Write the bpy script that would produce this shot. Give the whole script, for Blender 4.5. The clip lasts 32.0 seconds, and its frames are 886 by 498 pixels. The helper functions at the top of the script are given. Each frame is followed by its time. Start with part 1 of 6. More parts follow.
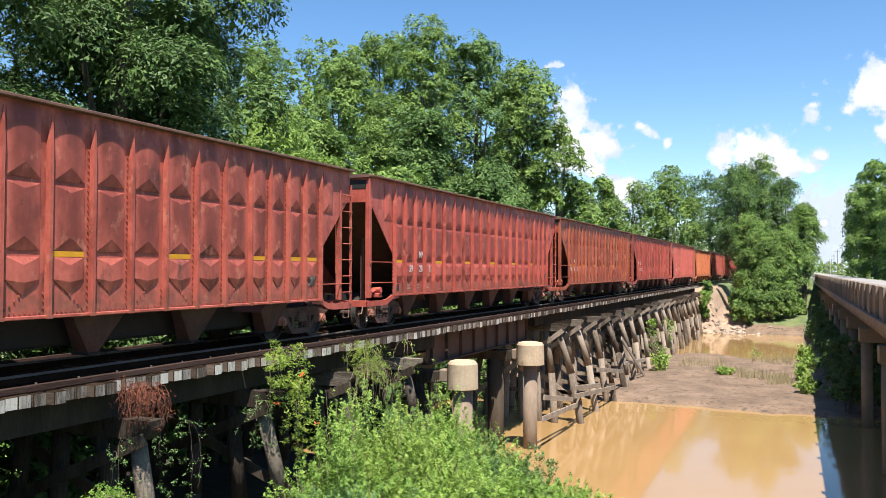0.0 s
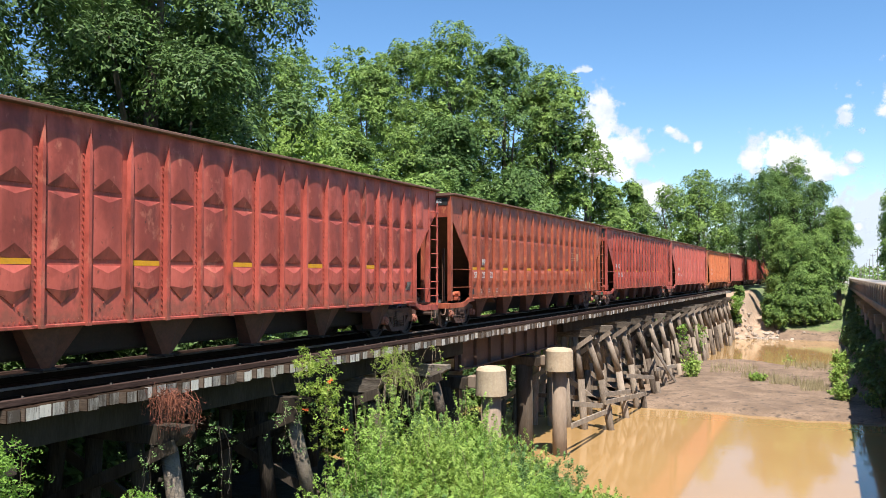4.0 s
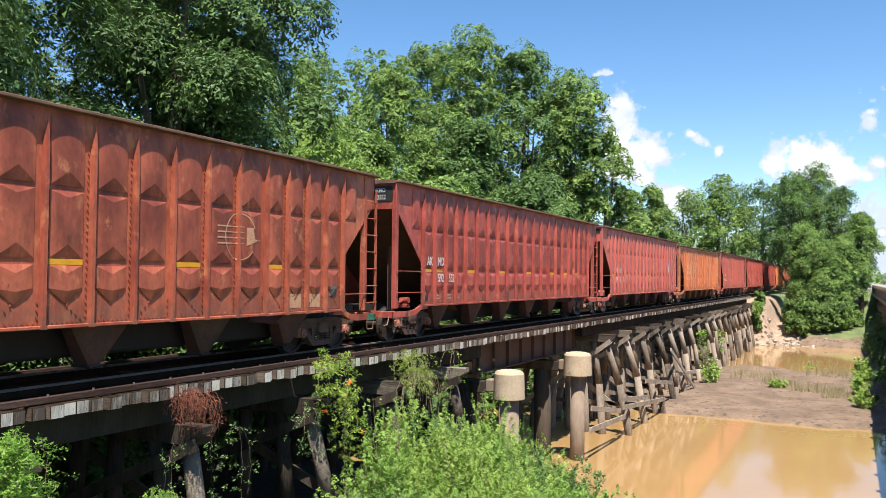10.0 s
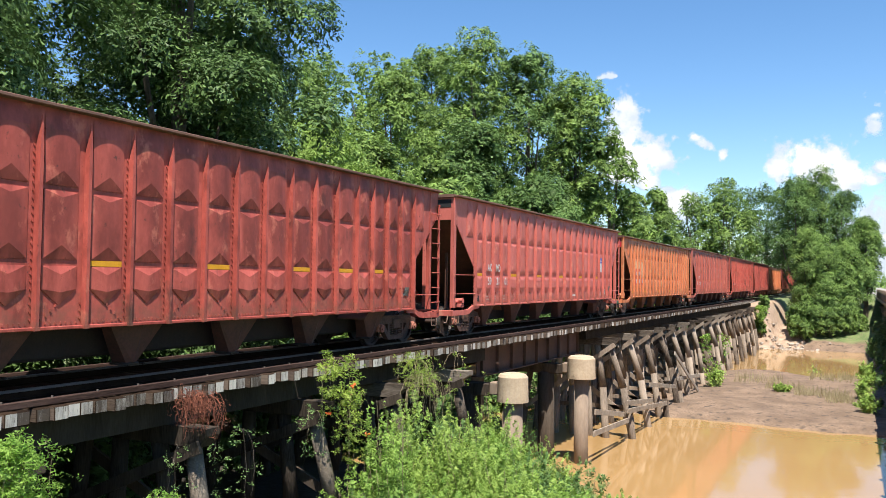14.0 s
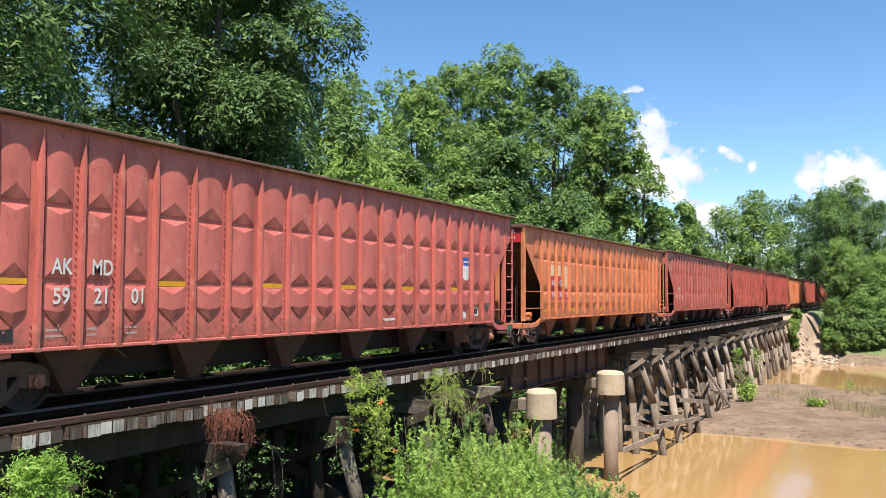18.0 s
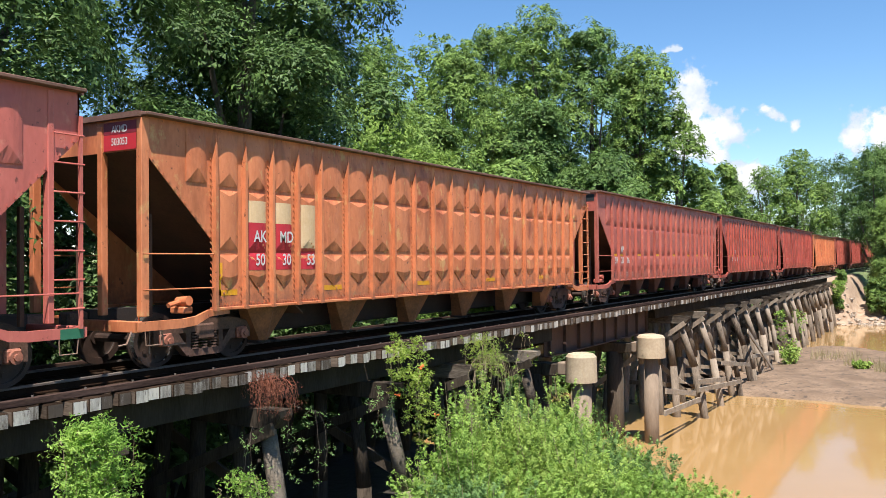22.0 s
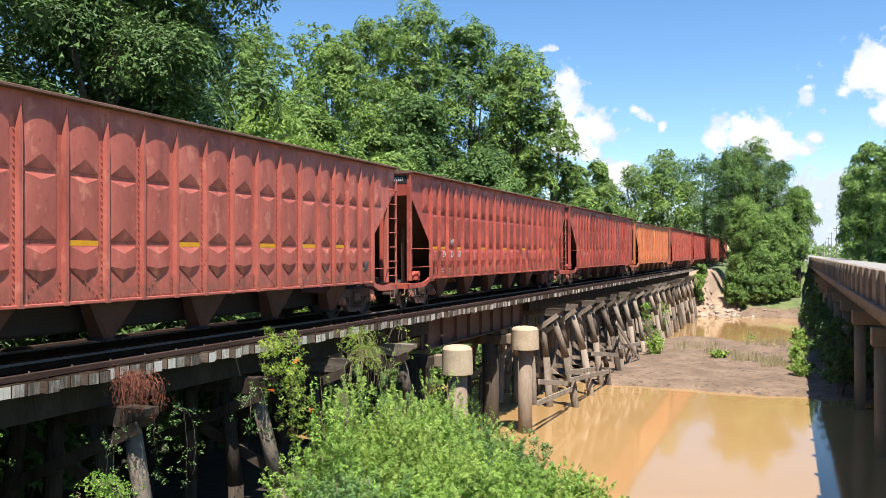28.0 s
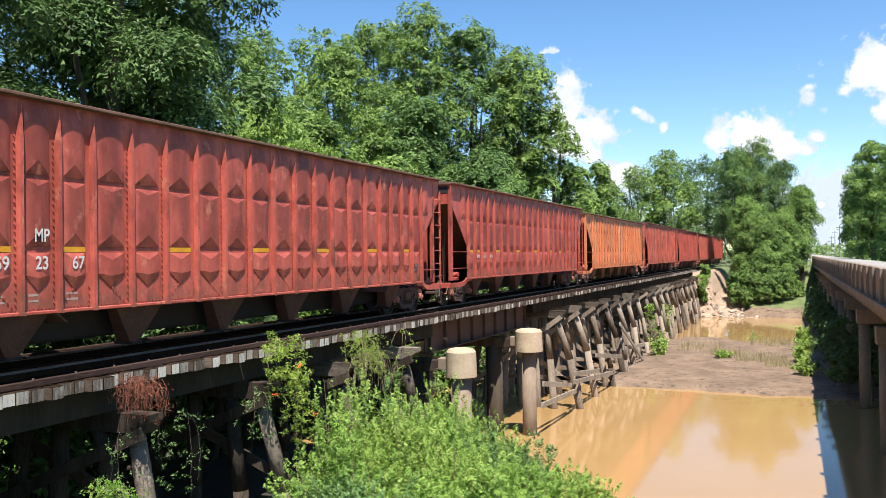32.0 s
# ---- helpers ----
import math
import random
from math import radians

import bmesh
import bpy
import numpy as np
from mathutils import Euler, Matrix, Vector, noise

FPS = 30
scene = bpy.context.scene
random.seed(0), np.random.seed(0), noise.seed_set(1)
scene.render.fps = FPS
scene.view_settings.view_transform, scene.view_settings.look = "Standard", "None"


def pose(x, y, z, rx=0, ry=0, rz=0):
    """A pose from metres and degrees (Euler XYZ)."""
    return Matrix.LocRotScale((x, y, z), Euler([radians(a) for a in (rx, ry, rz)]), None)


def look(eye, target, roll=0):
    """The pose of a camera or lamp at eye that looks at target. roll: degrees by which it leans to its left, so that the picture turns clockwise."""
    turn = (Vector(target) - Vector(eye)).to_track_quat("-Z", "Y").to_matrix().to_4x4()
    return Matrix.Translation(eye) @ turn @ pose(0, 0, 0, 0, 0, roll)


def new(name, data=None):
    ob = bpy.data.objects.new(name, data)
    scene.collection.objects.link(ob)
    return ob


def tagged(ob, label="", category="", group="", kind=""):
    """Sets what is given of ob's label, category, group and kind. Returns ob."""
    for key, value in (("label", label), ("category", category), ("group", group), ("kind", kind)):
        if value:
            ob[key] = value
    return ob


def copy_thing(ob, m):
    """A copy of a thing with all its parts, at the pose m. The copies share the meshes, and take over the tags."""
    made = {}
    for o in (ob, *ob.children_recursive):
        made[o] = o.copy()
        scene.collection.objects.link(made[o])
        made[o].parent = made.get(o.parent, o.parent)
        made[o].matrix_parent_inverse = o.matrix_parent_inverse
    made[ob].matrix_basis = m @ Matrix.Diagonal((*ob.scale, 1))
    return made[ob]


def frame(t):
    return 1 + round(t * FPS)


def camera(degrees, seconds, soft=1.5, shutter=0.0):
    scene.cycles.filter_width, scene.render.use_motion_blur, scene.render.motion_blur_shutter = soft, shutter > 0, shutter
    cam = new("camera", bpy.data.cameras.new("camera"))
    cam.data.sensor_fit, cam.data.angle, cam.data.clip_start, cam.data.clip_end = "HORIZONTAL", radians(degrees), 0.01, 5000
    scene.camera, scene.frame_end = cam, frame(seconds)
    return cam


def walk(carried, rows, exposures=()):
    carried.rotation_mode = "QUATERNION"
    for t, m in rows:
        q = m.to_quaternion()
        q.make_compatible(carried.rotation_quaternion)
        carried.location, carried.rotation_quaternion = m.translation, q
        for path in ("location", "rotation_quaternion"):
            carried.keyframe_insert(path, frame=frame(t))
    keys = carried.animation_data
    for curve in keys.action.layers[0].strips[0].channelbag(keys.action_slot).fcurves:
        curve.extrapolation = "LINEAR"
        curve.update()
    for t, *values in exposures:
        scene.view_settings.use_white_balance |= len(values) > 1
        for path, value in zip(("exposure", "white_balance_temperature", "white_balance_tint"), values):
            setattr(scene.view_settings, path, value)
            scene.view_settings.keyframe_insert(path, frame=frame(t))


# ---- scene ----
# ---------------------------------------------------------------- camera
# World: y runs along the track away from the viewer, x to the right, z up; water lies at z = 0.
EYE = 7.3
RAIL = 5.55          # top of rail
TRACK = -12.32       # centre line of the track
PITCH = 20.6         # coupler to coupler
cam = camera(55.5, 32.0, soft=0.35)
walk(cam, [
    (0.0, pose(-0.03, -0.01, EYE + -0.01, 91.34, -0.23, 22.67)),
    (0.5, pose(-0.01, -0.01, EYE + -0.01, 91.47, -0.06, 22.97)),
    (1.0, pose(-0.01, -0.01, EYE + -0.02, 91.55, -0.03, 23.11)),
    (1.5, pose(-0.01, -0.02, EYE + -0.01, 91.41, -0.24, 23.06)),
    (2.0, pose(-0.01, -0.02, EYE + -0.01, 91.49, -0.19, 23.09)),
    (2.5, pose(-0.01, -0.01, EYE + -0.01, 91.66, 0.02, 23.53)),
    (3.0, pose(0.01, -0.02, EYE + -0.00, 91.75, 0.07, 24.19)),
    (3.5, pose(0.00, -0.01, EYE + -0.00, 91.72, 0.05, 24.63)),
    (5.5, pose(-0.00, -0.00, EYE + -0.00, 91.82, -0.11, 24.53)),
    (6.0, pose(0.01, -0.02, EYE + -0.00, 91.81, -0.14, 24.62)),
    (6.5, pose(-0.01, -0.02, EYE + -0.00, 91.85, -0.48, 24.72)),
    (7.0, pose(-0.02, -0.04, EYE + -0.01, 91.93, -0.24, 24.86)),
    (7.5, pose(-0.01, -0.09, EYE + -0.01, 92.07, 0.17, 25.04)),
    (8.0, pose(-0.03, -0.06, EYE + -0.02, 92.25, 0.21, 25.17)),
    (8.5, pose(-0.01, -0.07, EYE + -0.00, 92.33, -0.15, 25.00)),
    (9.0, pose(0.01, -0.06, EYE + -0.01, 92.32, -0.40, 25.19)),
    (9.5, pose(0.01, -0.09, EYE + 0.01, 92.09, -0.41, 25.63)),
    (10.0, pose(0.01, -0.08, EYE + 0.02, 91.91, -0.52, 25.87)),
    (10.5, pose(0.01, -0.08, EYE + 0.02, 92.03, -0.74, 25.59)),
    (11.0, pose(0.01, -0.08, EYE + 0.00, 92.25, -0.80, 25.17)),
    (11.5, pose(-0.01, -0.07, EYE + 0.00, 92.32, -0.87, 25.03)),
    (12.0, pose(0.00, -0.09, EYE + 0.01, 92.20, -0.89, 24.97)),
    (12.5, pose(0.01, -0.09, EYE + 0.00, 92.15, -0.71, 25.03)),
    (13.0, pose(-0.01, -0.06, EYE + 0.01, 92.16, -0.58, 25.32)),
    (13.5, pose(-0.03, -0.05, EYE + 0.00, 92.06, -0.65, 25.73)),
    (14.0, pose(-0.02, -0.07, EYE + 0.02, 92.08, -0.76, 26.10)),
    (14.5, pose(-0.02, -0.07, EYE + 0.00, 92.42, -0.75, 26.32)),
    (15.0, pose(0.01, -0.08, EYE + 0.01, 92.59, -0.74, 26.82)),
    (15.5, pose(0.01, -0.08, EYE + 0.00, 92.61, -0.76, 27.18)),
    (17.5, pose(-0.00, -0.09, EYE + 0.02, 93.03, -0.51, 27.78)),
    (18.0, pose(0.03, -0.10, EYE + 0.02, 93.16, -0.23, 27.99)),
    (18.5, pose(-0.00, -0.07, EYE + 0.03, 92.82, -0.37, 28.10)),
    (19.0, pose(-0.00, -0.08, EYE + 0.03, 92.33, -0.33, 28.13)),
    (19.5, pose(-0.03, -0.05, EYE + 0.03, 91.92, -0.27, 28.68)),
    (20.0, pose(0.00, -0.06, EYE + 0.03, 91.40, -0.53, 29.55)),
    (20.5, pose(-0.02, -0.03, EYE + 0.03, 90.83, -0.02, 29.89)),
    (21.0, pose(-0.03, -0.04, EYE + 0.02, 90.32, 0.41, 29.96)),
    (21.5, pose(-0.02, -0.07, EYE + 0.03, 90.47, 0.69, 30.26)),
    (22.0, pose(-0.01, -0.08, EYE + 0.01, 90.84, 0.48, 30.54)),
    (22.5, pose(-0.02, -0.05, EYE + 0.02, 91.01, 0.10, 30.02)),
    (23.0, pose(-0.02, -0.06, EYE + 0.04, 90.98, -0.07, 28.56)),
    (23.5, pose(-0.03, -0.03, EYE + 0.02, 90.73, -0.30, 26.76)),
    (24.0, pose(-0.02, -0.04, EYE + 0.02, 90.55, -0.30, 24.94)),
    (24.5, pose(-0.01, -0.03, EYE + 0.02, 90.52, -0.03, 23.55)),
    (25.0, pose(-0.00, -0.01, EYE + 0.02, 90.50, 0.11, 22.39)),
    (25.5, pose(-0.01, 0.01, EYE + 0.02, 90.50, 0.05, 21.89)),
    (27.5, pose(0.01, 0.01, EYE + 0.01, 90.46, 0.25, 22.27)),
    (28.0, pose(0.01, 0.01, EYE + 0.01, 90.32, 0.14, 22.36)),
    (28.5, pose(0.01, -0.01, EYE + 0.01, 90.30, 0.05, 22.47)),
    (29.0, pose(0.01, 0.00, EYE + 0.02, 90.22, -0.02, 22.58)),
    (29.5, pose(0.01, 0.01, EYE + 0.01, 90.21, 0.05, 22.67)),
    (30.0, pose(-0.01, 0.02, EYE + -0.00, 90.16, -0.13, 22.71)),
    (30.5, pose(0.01, 0.00, EYE + 0.01, 90.20, -0.15, 22.55)),
    (31.0, pose(0.01, 0.00, EYE + 0.00, 90.53, 0.15, 22.51)),
    (31.5, pose(0.02, 0.00, EYE + 0.00, 90.57, 0.55, 22.56)),
    (32.0, pose(0.01, 0.02, EYE + -0.00, 90.54, 0.75, 22.55)),
], exposures=[(0.0, 0.98), (7.0, 0.96), (15.0, 0.96), (20.0, 0.92), (24.0, 0.92), (28.0, 0.97), (32.0, 0.99)])

# ---------------------------------------------------------------- world and sun
SUN = Vector((0.275, -0.37, 1.0)).normalized()
world = bpy.data.worlds.new("sky")
scene.world = world
world.use_nodes = True
wn, wl = world.node_tree.nodes, world.node_tree.links
sky = wn.new("ShaderNodeTexSky")
sky.sky_type = "NISHITA"
sky.sun_disc = False
sky.sun_elevation = math.asin(SUN.z)
sky.sun_rotation = math.atan2(SUN.x, SUN.y)
sky.altitude, sky.air_density, sky.dust_density, sky.ozone_density = 50, 0.9, 0.08, 2.0
bg = wn["Background"]
bg.inputs["Strength"].default_value = 0.1
deep = wn.new("ShaderNodeHueSaturation")
deep.inputs["Saturation"].default_value = 1.2
wl.new(sky.outputs[0], deep.inputs["Color"])
wl.new(deep.outputs[0], bg.inputs["Color"])
sun_data = bpy.data.lights.new("sun", "SUN")
sun_data.energy, sun_data.angle, sun_data.color = 5.0, radians(0.53), (1.0, 0.955, 0.895)
sun = new("sun", sun_data)
sun.matrix_world = look((40, -60, 200), Vector((40, -60, 200)) - SUN)


# ---------------------------------------------------------------- materials
def material(name, low, high, scale=4.0, fine=40.0, rough=0.75, bump=0.15, metal=0.0, stain=None, stain_at=0.62,
             stretch=(1, 1, 1), per_object=0.0, per_island=0.0, translucent=0.0, spec=0.5, space="Object"):
    """A surface that varies at two scales between two colours, with stains of a third."""
    m = bpy.data.materials.new(name)
    m.use_nodes = True
    n, l = m.node_tree.nodes, m.node_tree.links
    b = n["Principled BSDF"]
    coord = n.new("ShaderNodeTexCoord")
    mapping = n.new("ShaderNodeMapping")
    mapping.inputs["Scale"].default_value = stretch
    l.new(coord.outputs[space], mapping.inputs[0])
    vec = mapping.outputs[0]
    if per_object:
        info = n.new("ShaderNodeObjectInfo")
        add = n.new("ShaderNodeVectorMath")
        add.operation = "MULTIPLY_ADD"
        l.new(info.outputs["Random"], add.inputs[0])
        add.inputs[1].default_value = (37.0, 91.0, 53.0)
        l.new(vec, add.inputs[2])
        vec = add.outputs[0]

    def noise_node(s, detail=4.0):
        t = n.new("ShaderNodeTexNoise")
        t.inputs["Scale"].default_value, t.inputs["Detail"].default_value = s, detail
        t.inputs["Roughness"].default_value = 0.6
        l.new(vec, t.inputs["Vector"])
        return t.outputs["Fac"]

    large, small = noise_node(scale), noise_node(fine, 3.0)
    mix = n.new("ShaderNodeMix")
    mix.data_type, mix.blend_type = "RGBA", "MIX"
    mix.inputs["A"].default_value, mix.inputs["B"].default_value = (*low, 1), (*high, 1)
    blend = n.new("ShaderNodeMath")
    blend.operation = "MULTIPLY_ADD"
    l.new(large, blend.inputs[0])
    blend.inputs[1].default_value = 1.5
    fin = n.new("ShaderNodeMath")
    fin.operation = "MULTIPLY_ADD"
    l.new(small, fin.inputs[0])
    fin.inputs[1].default_value, fin.inputs[2].default_value = 0.9, -0.70
    l.new(fin.outputs[0], blend.inputs[2])
    fac = blend.outputs[0]
    for amount, which in ((per_object, "o"), (per_island, "i")):
        if amount:
            src = n.new("ShaderNodeObjectInfo") if which == "o" else n.new("ShaderNodeNewGeometry")
            out = src.outputs["Random"] if which == "o" else src.outputs["Random Per Island"]
            sh = n.new("ShaderNodeMath")
            sh.operation = "MULTIPLY_ADD"
            l.new(out, sh.inputs[0])
            sh.inputs[1].default_value = amount
            off = n.new("ShaderNodeMath")
            off.operation = "SUBTRACT"
            l.new(fac, off.inputs[0])
            off.inputs[1].default_value = amount / 2
            l.new(off.outputs[0], sh.inputs[2])
            fac = sh.outputs[0]
    clamp = n.new("ShaderNodeClamp")
    l.new(fac, clamp.inputs[0])
    l.new(clamp.outputs[0], mix.inputs["Factor"])
    colour = mix.outputs["Result"]
    if stain:
        ramp = n.new("ShaderNodeMapRange")
        ramp.inputs["From Min"].default_value, ramp.inputs["From Max"].default_value = stain_at, stain_at + 0.12
        l.new(noise_node(scale * 1.7, 8.0), ramp.inputs["Value"])
        mix2 = n.new("ShaderNodeMix")
        mix2.data_type = "RGBA"
        l.new(ramp.outputs[0], mix2.inputs["Factor"])
        l.new(colour, mix2.inputs["A"])
        mix2.inputs["B"].default_value = (*stain, 1)
        colour = mix2.outputs["Result"]
    l.new(colour, b.inputs["Base Color"])
    b.inputs["Roughness"].default_value = rough
    b.inputs["Metallic"].default_value = metal
    b.inputs["Specular IOR Level"].default_value = spec
    if bump:
        bm_ = n.new("ShaderNodeBump")
        bm_.inputs["Strength"].default_value, bm_.inputs["Distance"].default_value = bump, 0.02
        l.new(small, bm_.inputs["Height"])
        l.new(bm_.outputs[0], b.inputs["Normal"])
    if translucent:
        tr = n.new("ShaderNodeBsdfTranslucent")
        l.new(colour, tr.inputs["Color"])
        ms = n.new("ShaderNodeMixShader")
        ms.inputs[0].default_value = translucent
        l.new(b.outputs[0], ms.inputs[1])
        l.new(tr.outputs[0], ms.inputs[2])
        l.new(ms.outputs[0], n["Material Output"].inputs["Surface"])
    return m


RUST = (0.10, 0.035, 0.02)


def paint(name, low, high, stain_at=0.64, stain=RUST, blotch=0.0):
    """Faded freight-car paint with rust, soot and streaks."""
    m = material(name, low, high, scale=0.9, fine=14.0, rough=0.5, bump=0.08, stain=stain, stain_at=stain_at,
                 stretch=(1, 1, 0.45), per_object=0.3, spec=0.35)
    n, l = m.node_tree.nodes, m.node_tree.links
    b = n["Principled BSDF"]
    colour = b.inputs["Base Color"].links[0].from_socket
    coord, info = n.new("ShaderNodeTexCoord"), n.new("ShaderNodeObjectInfo")
    shift = n.new("ShaderNodeVectorMath")
    shift.operation = "MULTIPLY_ADD"
    l.new(info.outputs["Random"], shift.inputs[0])
    shift.inputs[1].default_value = (61.0, 29.0, 17.0)
    l.new(coord.outputs["Object"], shift.inputs[2])
    sep = n.new("ShaderNodeSeparateXYZ")
    l.new(coord.outputs["Object"], sep.inputs[0])

    # 1 on the pressed fields of a bay's sheet above the tape line, 0 on its flat margins
    def step(socket, a, c):
        r = n.new("ShaderNodeMapRange")
        r.interpolation_type = "SMOOTHSTEP"
        r.inputs["From Min"].default_value, r.inputs["From Max"].default_value = a, c
        l.new(socket, r.inputs["Value"])
        return r.outputs[0]

    def times(a, c):
        x = n.new("ShaderNodeMath")
        x.operation = "MULTIPLY"
        l.new(a, x.inputs[0])
        l.new(c, x.inputs[1])
        return x.outputs[0]

    field = times(times(step(sep.outputs["Y"], 0.09, 0.26), step(sep.outputs["Y"], 0.78, 0.50)), step(sep.outputs["Z"], 0.75, 1.3))

    def wear(colour, scale, stretch, a, c, tint, strength, low_down=False, only=None):
        mp, t = n.new("ShaderNodeMapping"), n.new("ShaderNodeTexNoise")
        mp.inputs["Scale"].default_value = stretch
        l.new(shift.outputs[0], mp.inputs[0])
        t.inputs["Scale"].default_value, t.inputs["Detail"].default_value, t.inputs["Roughness"].default_value = scale, 8.0, 0.65
        l.new(mp.outputs[0], t.inputs["Vector"])
        value = t.outputs["Fac"]
        if low_down:                       # splashed grime and rust along the sill
            f = n.new("ShaderNodeMath")
            f.operation = "MULTIPLY_ADD"
            l.new(sep.outputs["Z"], f.inputs[0])
            f.inputs[1].default_value = -0.55
            l.new(value, f.inputs[2])
            value = f.outputs[0]
        r = n.new("ShaderNodeMapRange")
        r.inputs["From Min"].default_value, r.inputs["From Max"].default_value, r.inputs["To Max"].default_value = a, c, strength
        l.new(value, r.inputs["Value"])
        x = n.new("ShaderNodeMix")
        x.data_type = "RGBA"
        l.new(times(r.outputs[0], only) if only else r.outputs[0], x.inputs["Factor"])
        l.new(colour, x.inputs["A"])
        x.inputs["B"].default_value = (*tint, 1)
        return x.outputs["Result"]

    if blotch:                             # soot that clings to the pressed fields
        colour = wear(colour, 1.1, (1, 1, 0.6), 0.30, 0.55, [v * 0.40 for v in low], min(0.9, blotch * 1.05), only=field)
    colour = wear(colour, 2.2, (1, 1, 0.22), 0.52, 0.70, [v * 0.45 for v in low], 0.6)                # soot streaks running down
    if blotch:                             # broad smoky blotches
        colour = wear(colour, 1.5, (1, 1, 0.75), 0.50, 0.60, [v * 0.42 for v in low], blotch * 0.6)
    colour = wear(colour, 3.0, (1, 1, 0.7), 0.58, 0.68, (min(0.6, high[0] * 1.2), high[1] * 1.7, high[2] * 1.5), 0.55)   # chalky faded spots
    colour = wear(colour, 9.0, (1, 1, 0.8), 0.63, 0.70, (0.055, 0.028, 0.02), 0.75)                    # rust chips
    colour = wear(colour, 5.0, (1, 1, 1), 0.26, 0.50, (0.15, 0.075, 0.05), 0.55, True)
    l.new(colour, b.inputs["Base Color"])
    return m


